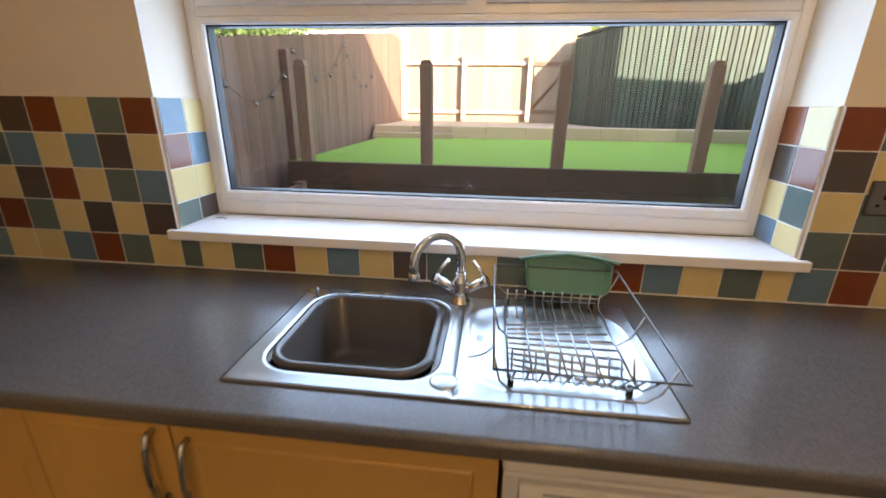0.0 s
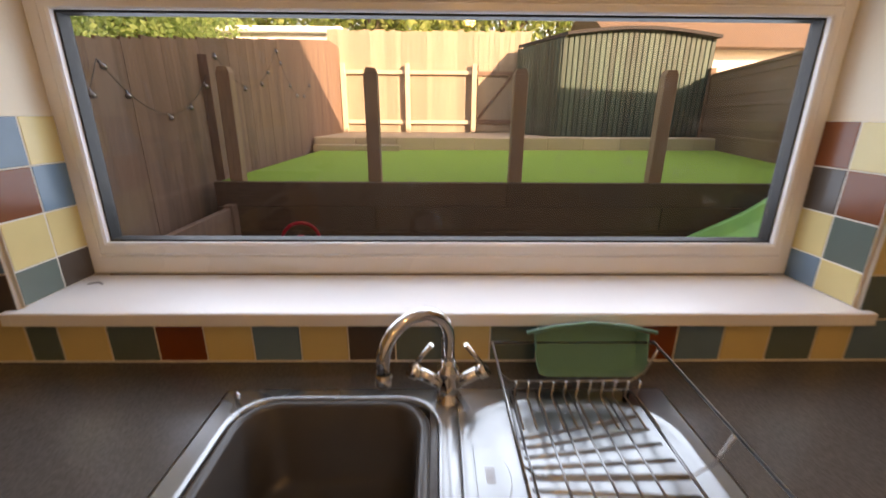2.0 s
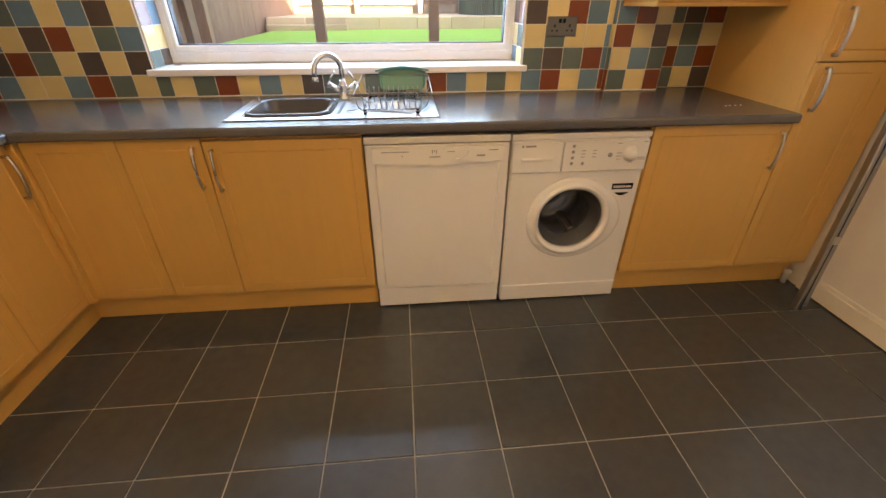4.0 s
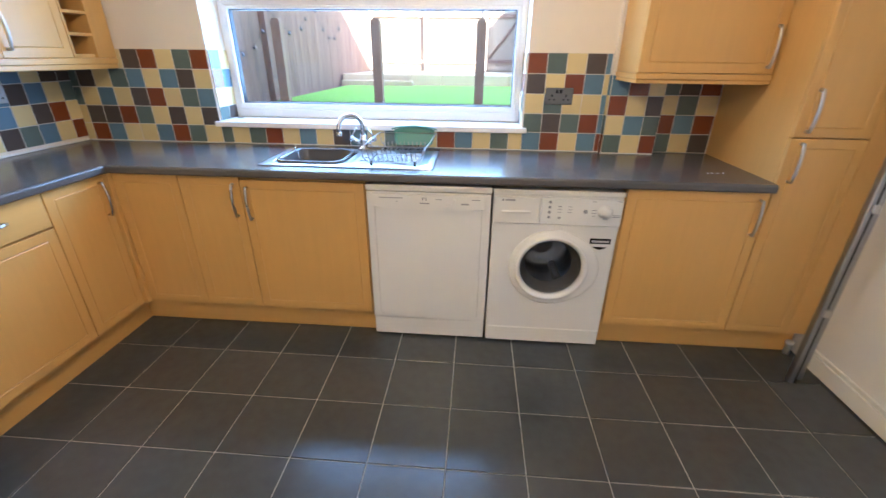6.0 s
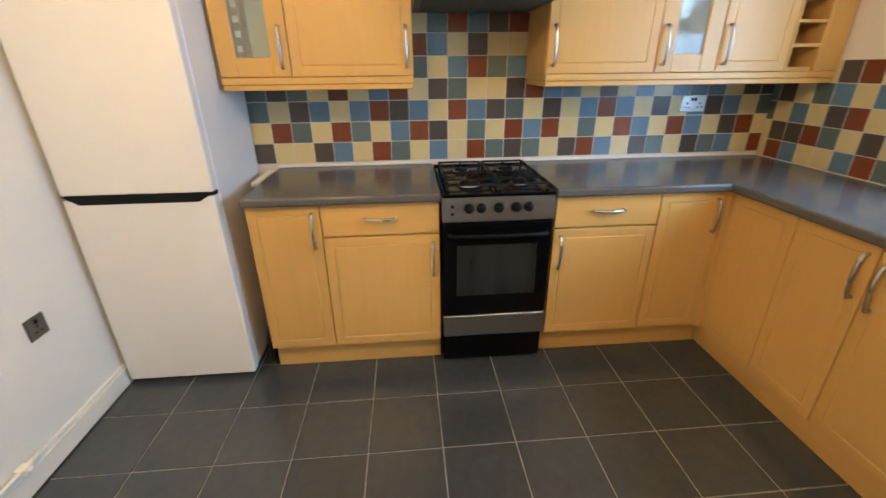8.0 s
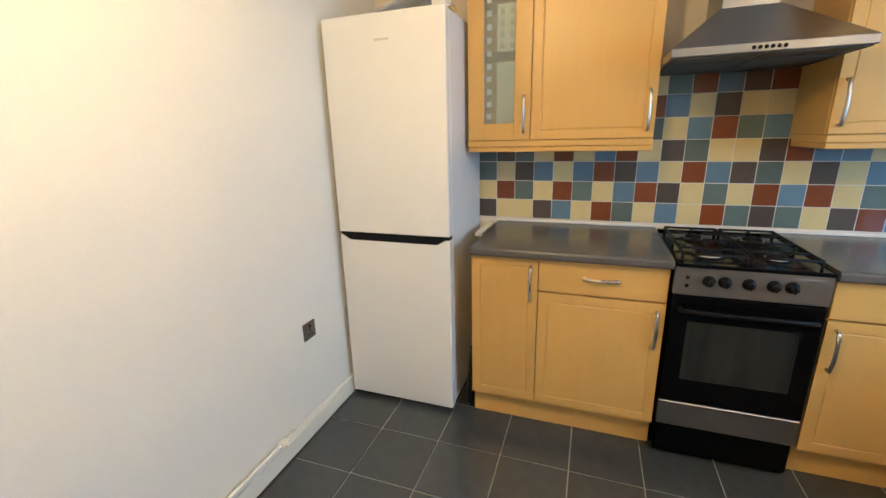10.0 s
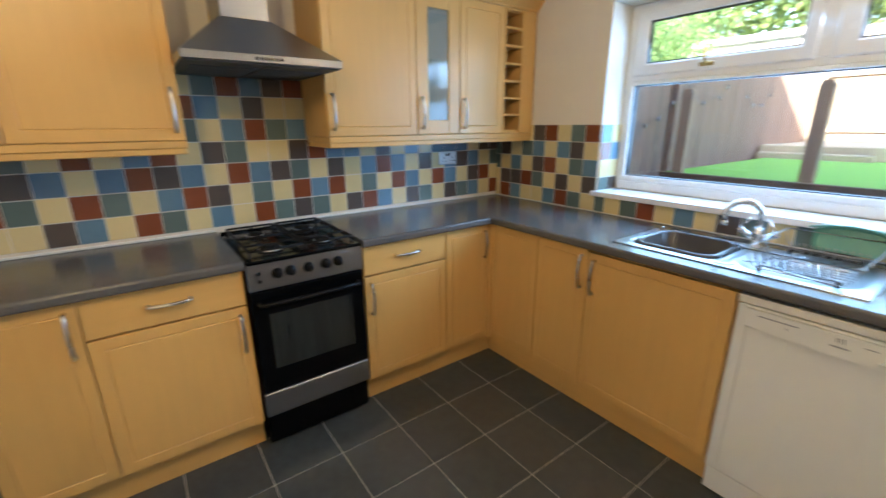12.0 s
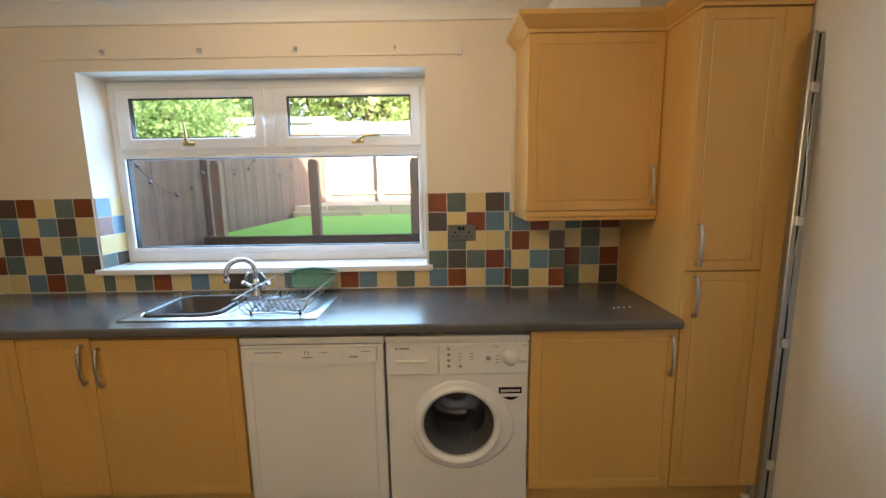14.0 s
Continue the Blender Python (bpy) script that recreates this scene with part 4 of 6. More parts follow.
# cooker
m = facing_east(-1.925, 0, 0.60)
ck = thing("cooker", (0.3, -1.673, 0), "freestanding black and steel gas cooker between base units", "cooker")
CW = 0.505
bm = bmesh.new()
box(bm, 0.002, CW - 0.002, 0.03, 0.885, -0.575, -0.028, 0.002, m)
box(bm, 0.006, CW - 0.006, 0.004, 0.03, -0.55, -0.04, 0.0, m)
part("body", bm, BLACK, ck)
bm = bmesh.new()
box(bm, 0.0, CW, 0.772, 0.890, -0.030, 0.0, 0.003, m)
panel = part("control_panel", bm, STEEL, ck, "brushed steel control panel")
for u in (0.118, 0.172, 0.250, 0.328, 0.384):
    bm = bmesh.new()
    lathe(bm, [(0, 0.030), (0.012, 0.030), (0.015, 0.026), (0.017, 0.008), (0.022, 0.006), (0.023, 0.0)], 20, m @ Matrix.Translation((u, 0.836, -0.0005)))
    box(bm, u - 0.003, u + 0.003, 0.822, 0.850, 0.028, 0.034, 0.001, m)
    part("knob", bm, BLACKP, panel, "black control knob")
for v in (0.846, 0.812):
    bm = bmesh.new()
    lathe(bm, [(0, 0.008), (0.006, 0.007), (0.008, 0.0)], 12, m @ Matrix.Translation((0.045, v, -0.0005)))
    part("button", bm, BLACKP, panel)
bm = bmesh.new()
bar(bm, m, 0.395, 0.868, 0.07, 0.006, 0.0008)
part("printed_mark", bm, GREYP, panel)
bm = bmesh.new()
box(bm, 0.002, CW - 0.002, 0.290, 0.766, -0.028, 0.0, 0.003, m)
door = part("oven_door", bm, BLACK, ck, "glossy black oven door")
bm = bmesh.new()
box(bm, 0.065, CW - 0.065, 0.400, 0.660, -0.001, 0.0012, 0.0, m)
part("oven_window", bm, DGLASS, door, "dark oven glass with reflection streaks put into its colour")
pts = [(0.030, 0.716, -0.001), (0.032, 0.716, 0.030), (0.12, 0.716, 0.038), (0.25, 0.716, 0.041), (0.38, 0.716, 0.038), (0.473, 0.716, 0.030), (0.475, 0.716, -0.001)]
bm = bmesh.new()
tube(bm, pts, 0.009, 10, m=m)
part("oven_handle", bm, BLACKP, door, "black bar handle")
bm = bmesh.new()
box(bm, 0.002, CW - 0.002, 0.168, 0.284, -0.028, -0.001, 0.003, m)
part("drawer_front", bm, STEEL, ck, "brushed steel storage drawer")
bm = bmesh.new()
box(bm, 0.010, CW - 0.010, 0.03, 0.164, -0.028, -0.012, 0.002, m)
part("plinth", bm, BLACK, ck)
bm = bmesh.new()
box(bm, 0.0, CW, 0.886, 0.902, -0.58, 0.004, 0.004, m)
box(bm, 0.0, CW, 0.902, 0.912, -0.58, -0.555, 0.002, m)
hob = part("hob", bm, BLACK, ck, "black enamel hob")
for u, w, r in ((0.135, -0.14, 0.045), (0.37, -0.14, 0.034), (0.135, -0.42, 0.034), (0.37, -0.42, 0.040)):
    bm = bmesh.new()
    mb = m @ Matrix.Translation((u, 0.9015, w)) @ Euler((radians(-90), 0, 0)).to_matrix().to_4x4()
    lathe(bm, [(r + 0.022, 0.0), (r + 0.018, 0.003), (r, 0.004), (r, 0.014), (r * 0.85, 0.016), (r * 0.85, 0.021), (r * 0.6, 0.024), (0, 0.0245)], 24, mb)
    part("burner", bm, IRON, hob)
    bm = bmesh.new()
    lathe(bm, [(r + 0.006, 0.004), (r + 0.004, 0.010), (r + 0.001, 0.010)], 24, mb)
    part("burner_ring", bm, DRUM, hob)
for u0, u1 in ((0.028, 0.244), (0.262, 0.478)):
    bm = bmesh.new()
    zt = 0.931
    uc = (u0 + u1) / 2

    def rod(a, b, r=0.0055):
        tube(bm, [a, b], r, 6, m=m)
    loop = [(u0, zt, -0.04), (u1, zt, -0.04), (u1, zt, -0.525), (u0, zt, -0.525)]
    for a, b in zip(loop, loop[1:] + loop[:1]):
        rod(a, b)
    rod((u0, zt, -0.28), (u1, zt, -0.28))
    for wc in (-0.14, -0.42):
        rod((uc, zt, wc + 0.09), (uc, zt, wc + 0.028))
        rod((uc, zt, wc - 0.09), (uc, zt, wc - 0.028))
        rod((u0, zt, wc), (uc - 0.028, zt, wc))
        rod((u1, zt, wc), (uc + 0.028, zt, wc))
    for u in (u0, u1):
        for w in (-0.045, -0.28, -0.52):
            rod((u, zt, w), (u, 0.903, w))
    part("pan_support", bm, IRON, hob, "black cast-iron pan support")

# extractor hood
hd = thing("extractor_hood", (0.25, -1.726, 1.65), "stainless steel chimney extractor hood above the cooker", "hood")
HY_0, HY_1, HXF = -2.0215, -1.4315, 0.555
bm = bmesh.new()
box(bm, 0.004, HXF, HY_0, HY_1, 1.654, 1.684, 0.002)
rim = part("rim", bm, STEEL, hd)
bm = bmesh.new()
lowr = [(0.006, HY_0 + 0.003), (HXF - 0.003, HY_0 + 0.003), (HXF - 0.003, HY_1 - 0.003), (0.006, HY_1 - 0.003)]
upr = [(0.006, -1.828), (0.272, -1.828), (0.272, -1.624), (0.006, -1.624)]
a = [bm.verts.new((x, y, 1.6845)) for x, y in lowr]
b = [bm.verts.new((x, y, 1.858)) for x, y in upr]
bm.faces.new(a)
bm.faces.new(b[::-1])
for i in range(4):
    bm.faces.new((a[i], a[(i + 1) % 4], b[(i + 1) % 4], b[i]))
part("canopy", bm, STEEL, hd, "brushed steel pyramid canopy")
bm = bmesh.new()
box(bm, 0.004, 0.265, -1.822, -1.630, 1.8585, ZC - 0.10, 0.002)
part("chimney", bm, STEEL, hd)
for i in range(6):
    bm = bmesh.new()
    lathe(bm, [(0, 0.004), (0.006, 0.003), (0.007, 0.0)], 10, Matrix.Translation((HXF - 0.0005, -1.770 + i * 0.018, 1.669)) @ ROT_E)
    part("button", bm, BLACKP, rim, "small push button")
for y0, y1 in ((HY_0 + 0.03, -1.730), (-1.722, HY_1 - 0.03)):
    bm = bmesh.new()
    box(bm, 0.012, HXF - 0.012, y0 - (0.02 if y0 < -1.8 else 0), y1 + (0.02 if y1 > -1.6 else 0), 1.649, 1.6535, 0.0)
    gf = part("grease_filter", bm, FILTER, hd, "metal grease filter")
    for i in range(14):
        bm = bmesh.new()
        x = 0.065 + i * 0.026
        box(bm, x, x + 0.012, y0 + 0.01, y1 - 0.01, 1.646, 1.649, 0.0)
        part("slat", bm, FILTER, gf)

# fridge freezer
m = facing_east(-3.448, 0, 0.60)
fr = thing("fridge_freezer", (0.33, -3.155, 0), "tall white fridge freezer in the corner", "fridge")
FW = 0.586
bm = bmesh.new()
box(bm, 0.002, FW - 0.002, 0.035, 1.912, -0.57, -0.058, 0.004, m)
box(bm, 0.03, FW - 0.03, 0.0, 0.035, -0.55, -0.07, 0.0, m)
part("body", bm, WHITE, fr)
for z0, z1 in ((0.028, 0.929), (0.946, 1.914)):
    bm = bmesh.new()
    box(bm, 0.0, FW, z0, z1, -0.054, 0.0, 0.006, m, seg=2)
    part("door", bm, WHITE, fr)
bm = bmesh.new()
box(bm, 0.004, FW - 0.004, 0.9295, 0.9455, -0.054, -0.012, 0.0, m)
part("gap_strip", bm, BLACKP, fr, "black recessed strip between the doors")
bm = bmesh.new()
prism(bm, [(0.0, 0.946), (0.02, 0.932), (0.06, 0.908), (FW - 0.06, 0.908), (FW - 0.02, 0.932), (FW, 0.946)], 0.003, m @ Matrix.Translation((0, 0, 0.0)), 0.001)
part("grip_strip", bm, BLACKP, fr, "black grip")
bm = bmesh.new()
bar(bm, m, 0.258, 1.803, 0.072, 0.009, 0.0006)
part("printed_mark", bm, SILVER, fr)
# tilted white tray with chrome bracket on the fridge
tr = thing("shelf_tray", (0.40, -3.12, 1.914), "white shelf tray with a chrome bracket lying on the fridge", "tray")
bm = bmesh.new()
mt = Matrix.Translation((0.35, -3.16, 1.958)) @ Euler((radians(15), 0, 0)).to_matrix().to_4x4()
box(bm, -0.20, 0.16, -0.19, 0.21, -0.006, 0.006, 0.002, mt)
part("board", bm, WHITE2, tr)
bm = bmesh.new()
box(bm, 0.158, 0.166, -0.19, 0.21, -0.004, 0.004, 0.0, mt)
part("edge_strip", bm, DRUM, tr)
bm = bmesh.new()
box(bm, 0.44, 0.53, -2.945, -2.885, 1.930, 2.040, 0.004)
part("end_block", bm, WHITE2, tr)
bm = bmesh.new()
box(bm, 0.44, 0.535, -2.95, -2.86, 1.9145, 1.930, 0.004)
part("bracket", bm, CHROME, tr, "chrome bracket foot")

# ---- sink, tap, rack ----
sk = thing("sink", (1.745, -0.315, 0.912), "stainless steel inset sink with drainer", "sink")


SX0, SX1, SY0, SY1, SZ = 1.323, 2.168, -0.526, -0.108, 0.9125
bx, by = 1.548, -0.310


def flush(row, x):
    """Runs the sheet flat into the joint at x, so that the pressing reads as one."""
    return [(x, p[1], SZ + 0.0045) if abs(p[0] - x) < 0.0075 else p for p in row]


bm = bmesh.new()
mid = 1.765
cx0 = (SX0 + mid) / 2
loops(bm, [flush(rrect(cx0, (SY0 + SY1) / 2, (mid - SX0) / 2, (SY1 - SY0) / 2, 0.006, SZ), mid),
           flush(rrect(cx0, (SY0 + SY1) / 2, (mid - SX0) / 2, (SY1 - SY0) / 2 - 0.0, 0.006, SZ + 0.004), mid),
           flush(rrect(cx0, (SY0 + SY1) / 2, (mid - SX0) / 2 - 0.006, (SY1 - SY0) / 2 - 0.006, 0.006, SZ + 0.005), mid),
           rrect(bx, by, 0.192, 0.184, 0.078, SZ + 0.0045),
           rrect(bx, by, 0.187, 0.179, 0.075, SZ + 0.006),
           rrect(bx, by, 0.181, 0.173, 0.072, SZ + 0.003),
           rrect(bx, by, 0.179, 0.171, 0.071, SZ - 0.010)])
part("surround", bm, SINK, sk, "bright steel surround with a rounded lip")
bm = bmesh.new()
loops(bm, [rrect(bx, by, 0.179, 0.171, 0.071, SZ - 0.0101),
           rrect(bx, by, 0.172, 0.164, 0.068, SZ - 0.140),
           rrect(bx, by, 0.158, 0.150, 0.062, SZ - 0.158),
           rrect(bx, by, 0.05, 0.05, 0.040, SZ - 0.164)], cap=True)
part("bowl", bm, BOWL, sk, "deep steel bowl, coloured dark for the shade inside")
bm = bmesh.new()
lathe(bm, [(0.0, 0.003), (0.012, 0.003), (0.014, 0.006), (0.040, 0.007), (0.044, 0.0)], 24, Matrix.Translation((bx, by, SZ - 0.164)))
part("waste", bm, CHROME, sk, "chrome waste fitting")
bm = bmesh.new()
cx1 = (mid + SX1) / 2
hx1, hy1, cy1 = (SX1 - mid) / 2, (SY1 - SY0) / 2, (SY0 + SY1) / 2
loops(bm, [flush(rrect(cx1, cy1, hx1, hy1, 0.006, SZ), mid), flush(rrect(cx1, cy1, hx1, hy1, 0.006, SZ + 0.004), mid), flush(rrect(cx1, cy1, hx1 - 0.006, hy1 - 0.006, 0.006, SZ + 0.005), mid),
           rrect(cx1 - 0.010, cy1, hx1 - 0.014, hy1 - 0.030, 0.11, SZ + 0.0045), rrect(cx1 - 0.010, cy1, hx1 - 0.020, hy1 - 0.036, 0.105, SZ + 0.0065), rrect(cx1 - 0.010, cy1, hx1 - 0.030, hy1 - 0.046, 0.10, SZ + 0.0015),
           rrect(cx1 - 0.010, cy1, hx1 - 0.06, hy1 - 0.075, 0.08, SZ + 0.001)], cap=True)
part("drainer", bm, SINK, sk, "ribbed draining board")
for i in range(9):
    bm = bmesh.new()
    f_ = i - 4
    y = cy1 + f_ * 0.020
    tube(bm, [(1.865, y, SZ - 0.0005), (1.90, y + f_ * 0.002, SZ + 0.001), (2.06, y + f_ * 0.012, SZ + 0.001), (2.105 - 0.004 * abs(f_), y + f_ * 0.014, SZ - 0.0005)], 0.004, 8)
    part("rib", bm, SINK, sk)
bm = bmesh.new()
prism(bm, [(0, -0.068)] + [(0.052 * math.cos(a), 0.066 * math.sin(a)) for a in (math.pi * (k / 12 - 0.5) for k in range(13))] + [(0, 0.068)], 0.003, Matrix.Translation((1.786, cy1, SZ + 0.001)), 0.001)
part("stamped_plate", bm, SINK, sk, "half-round raised steel plate")
bm = bmesh.new()
lathe(bm, [(0.0, 0.006), (0.022, 0.0065), (0.026, 0.0045), (0.030, 0.0)], 28, Matrix.Translation((1.745, -0.478, SZ + 0.002)))
part("tap_hole_cover", bm, SINK, sk, "round steel hole cover")
bm = bmesh.new()
tube(bm, [(1.352, -0.135, SZ + 0.004), (1.352, -0.135, SZ + 0.015), (1.356, -0.139, SZ + 0.020), (1.362, -0.145, SZ + 0.016)], 0.004, 8)
part("chain_stay", bm, CHROME, sk)
bm = bmesh.new()
for i in range(5):
    bar(bm, Matrix.Translation((1.80, -0.325 + i * 0.006, SZ + 0.004)), 0, 0, 0.014, 0.003, 0.0015)
part("stamped_mark", bm, DRUM, sk)

# washing-up bowl standing in the sink
wb_ = (1.545, -0.313)
bm = bmesh.new()
loops(bm, [rrect(*wb_, 0.05, 0.05, 0.03, 0.7562),
           rrect(*wb_, 0.130, 0.124, 0.05, 0.7562),
           rrect(*wb_, 0.146, 0.140, 0.055, 0.775),
           rrect(*wb_, 0.156, 0.150, 0.062, 0.908),
           rrect(*wb_, 0.169, 0.162, 0.068, 0.911),
           rrect(*wb_, 0.172, 0.165, 0.070, 0.919),
           rrect(*wb_, 0.168, 0.161, 0.068, 0.926),
           rrect(*wb_, 0.158, 0.151, 0.062, 0.927),
           rrect(*wb_, 0.151, 0.145, 0.058, 0.920),
           rrect(*wb_, 0.142, 0.136, 0.054, 0.780),
           rrect(*wb_, 0.126, 0.120, 0.048, 0.762),
           rrect(*wb_, 0.04, 0.04, 0.03, 0.7600)], cap=True)
solid("washing_up_bowl", bm, TAUPE, "dark grey plastic washing-up bowl in the sink", "bowl")

tp = thing("mixer_tap", (1.748, -0.135, 0.917), "chrome swan-neck mixer tap with two levers behind the sink", "tap")
TX, TY = 1.748, -0.137
bm = bmesh.new()
lathe(bm, [(0.0, 0.0), (0.027, 0.0), (0.027, 0.006), (0.019, 0.012), (0.018, 0.050), (0.021, 0.055), (0.020, 0.066), (0.014, 0.074), (0.0135, 0.086), (0.0, 0.087)], 24, Matrix.Translation((TX, TY, 0.9165)))
part("body", bm, CHROME, tp)
bm = bmesh.new()
pts = [(TX, TY, 0.985), (TX, TY, 1.045)]
end = Vector((1.640, -0.215, 0))
for k in range(1, 13):
    a = math.pi * k / 12
    s = (1 - math.cos(a)) / 2
    pts.append((TX + (end.x - TX) * s, TY + (end.y - TY) * s, 1.045 + 0.066 * math.sin(a)))
pts.append((end.x, end.y, 1.025))
tube(bm, pts, 0.0115, 14)
spout = part("spout", bm, CHROME, tp, "swan-neck chrome spout")
bm = bmesh.new()
lathe(bm, [(0.0, 0.0), (0.013, 0.0), (0.0145, 0.004), (0.0145, 0.018), (0.0118, 0.022)], 18, Matrix.Translation((end.x, end.y, 1.004)))
part("nozzle", bm, CHROME, spout)
for s in (-1, 1):
    bm = bmesh.new()
    tube(bm, [(TX + s * 0.012, TY, 0.952), (TX + s * 0.058, TY - 0.006, 0.981)], 0.0115, 12)
    tube(bm, [(TX + s * 0.056, TY - 0.006, 0.979), (TX + s * 0.070, TY - 0.008, 0.988)], 0.0145, 12)
    arm = part("valve_arm", bm, CHROME, tp)
    bm = bmesh.new()
    tube(bm, [(TX + s * 0.064, TY - 0.008, 0.992), (TX + s * 0.048, TY - 0.010, 1.015), (TX + s * 0.030, TY - 0.012, 1.040)], 0.0048, 8)
    part("lever", bm, CHROME, arm)

rk = thing("dish_rack", (2.0, -0.32, 0.918), "chrome wire dish rack standing on the drainer", "dish rack")
RX0, RX1 = 1.834, 2.136
YB, YF, ZB, ZF = -0.092, -0.556, 1.010, 1.008
YI, YJ = YB - 0.050, YF + 0.078
WR = 0.0021


def wire(pts, name="wire", r=WR, closed=False):
    c = bmesh.new()
    tube(c, pts, r, 6, closed)
    return part(name, c, RACKM, rk)


wire([(RX0, YB, ZB), (RX1 + 0.012, YB, ZB), (RX1, YF, ZF), (RX0, YF, ZF)], "rim_wire", 0.0030, True)
zb = 0.938
wire([(RX0 + 0.03, YI, zb), (RX1 - 0.045, YI, zb), (RX1 - 0.045, YJ, zb), (RX0 + 0.03, YJ, zb)], "base_wire", 0.0028, True)
for s in (0.0, 0.55, 1.0):
    y = YB - 0.02 + (YF + 0.06 - YB) * s
    zr = ZB + (ZF - ZB) * s
    xr = RX1 + 0.012 - 0.012 * s
    wire([(RX0, y, zr), (RX0 + 0.012, y, zb + 0.02), (RX0 + 0.035, y, zb), (xr - 0.045, y, zb), (xr - 0.02, y, zb + 0.02), (xr, y, zr)], "cross_wire")
for i in range(11):
    x = RX0 + 0.035 + i * 0.0225
    wire([(x, YF + 0.002, ZF), (x, YJ - 0.016, zb + 0.006), (x, YJ, zb), (x + 0.002, YJ + 0.034, zb), (x + 0.002, YJ + 0.048, zb + 0.030)], "plate_wire")
    wire([(x, YI - 0.022, zb + 0.035), (x, YI - 0.016, zb), (x, YI - 0.10, zb)], "plate_wire")
for i in range(5):
    x = RX0 + 0.075 + i * 0.032
    wire([(x, YI, zb), (x, YJ, zb)], "long_wire")
for x in (RX0 + 0.035, RX1 - 0.055):
    for y in (YJ + 0.004, YI - 0.004):
        c = bmesh.new()
        lathe(c, [(0.0, 0.0), (0.006, 0.001), (0.006, 0.022), (0.0, 0.023)], 10, Matrix.Translation((x, y, 0.9165)))
        part("foot", c, BLACKP, rk, "black rubber foot")

# plastic tub leaning at the back of the rack
bm = bmesh.new()
prof = [(-0.095, 0.0), (-0.100, 0.018), (-0.104, 0.076), (-0.065, 0.088), (0.0, 0.095), (0.065, 0.088), (0.104, 0.076), (0.100, 0.018), (0.095, 0.0), (0.08, -0.006), (-0.08, -0.006)]
mtub = Matrix.Translation((2.026, -0.112, 0.954)) @ Euler((radians(72), 0, 0)).to_matrix().to_4x4() @ Matrix.Diagonal((1.08, 1.0, 1.0, 1.0))
a = [bm.verts.new((u, v, 0.0)) for u, v in prof]
b = [bm.verts.new((u * 0.94, v * 0.94 + 0.002, -0.030)) for u, v in prof]
c_ = [bm.verts.new((u * 0.90, v * 0.92 + 0.003, -0.028)) for u, v in prof]
d_ = [bm.verts.new((u * 0.97, v * 0.98, 0.0)) for u, v in prof]
k = len(prof)
for p, q in ((b, a), (a, d_), (d_, c_)):
    for i in range(k):
        bm.faces.new((p[i], p[(i + 1) % k], q[(i + 1) % k], q[i])).smooth = True
bm.faces.new(b)
bm.faces.new(c_)
bmesh.ops.transform(bm, matrix=mtub, verts=bm.verts[:])
tub = thing("plastic_tub", (2.026, -0.118, 0.94), "sage green plastic tub standing on edge in the rack", "tub")
part("shell", bm, SAGEP, tub)
bm = bmesh.new()
tube(bm, [mtub @ Vector((u * 1.12 if abs(u) > 0.1 else u, v + 0.003, 0.002)) for u, v in prof[2:7]], 0.004, 8)
part("rim", bm, SAGEP, tub)

# crumbs at the end of the worktop
for x, y in ((3.455, -0.432), (3.477, -0.426), (3.502, -0.428), (3.530, -0.422)):
    bm = bmesh.new()
    lathe(bm, [(0, 0.002), (0.004, 0.0015), (0.005, 0.0)], 7, Matrix.Translation((x, y, ZT1)))
    solid("crumb", bm, SEAL, "tiny pale crumb lying on the worktop", "crumb", "crumbs on the worktop")

# ---- sockets ----


def socket(m, double, label, face=PLATE):
    w = 0.146 if double else 0.086
    at = m @ Vector((w / 2, 0, 0))
    t = thing("wall_socket", tuple(at), label, "socket")
    bm = bmesh.new()
    box(bm, 0, w, 0, 0.086, 0.0, 0.008, 0.003, m)
    plate = part("plate", bm, face, t, "brushed metal face plate")
    for k in range(2 if double else 1):
        u = 0.043 if not double else (0.036 if k == 0 else 0.110)
        bm = bmesh.new()
        bar(bm, m @ Matrix.Translation((0, 0, 0.008)), u - 0.004, 0.040, 0.008, 0.012, 0.0006)
        for s in (-1, 1):
            bar(bm, m @ Matrix.Translation((0, 0, 0.008)), u + s * 0.012 - 0.004, 0.022, 0.009, 0.007, 0.0006)
        part("pin_holes", bm, BLACKP, plate)
        bm = bmesh.new()
        us = (0.060 if k == 0 else 0.080) if double else 0.043
        box(bm, us - 0.007, us + 0.007, 0.058, 0.076, 0.007, 0.012, 0.002, m)
        part("switch", bm, BLACKP, plate, "black rocker switch")
    return t


socket(facing_south(2.732, 1.165, -0.008), True, "double metal wall socket on the tiled splashback")
socket(facing_east(-0.545, 1.163, 0.008), True, "double metal wall socket on the tiles under the wine rack", PLATE_LIT)
socket(basis((-1, 0, 0), (0, 0, 1), (0.930, YS, 0.485)), False, "single metal wall socket on the plain wall")

# hose in the gap beside the fridge
bm = bmesh.new()
tube(bm, [(0.30, -2.80, 0.012), (0.42, -2.815, 0.013), (0.50, -2.80, 0.013), (0.54, -2.79, 0.05), (0.50, -2.80, 0.16), (0.40, -2.81, 0.30)], 0.011, 8)
solid("drain_hose", bm, BLACKP, "black hose lying between the fridge and the cabinet", "hose")

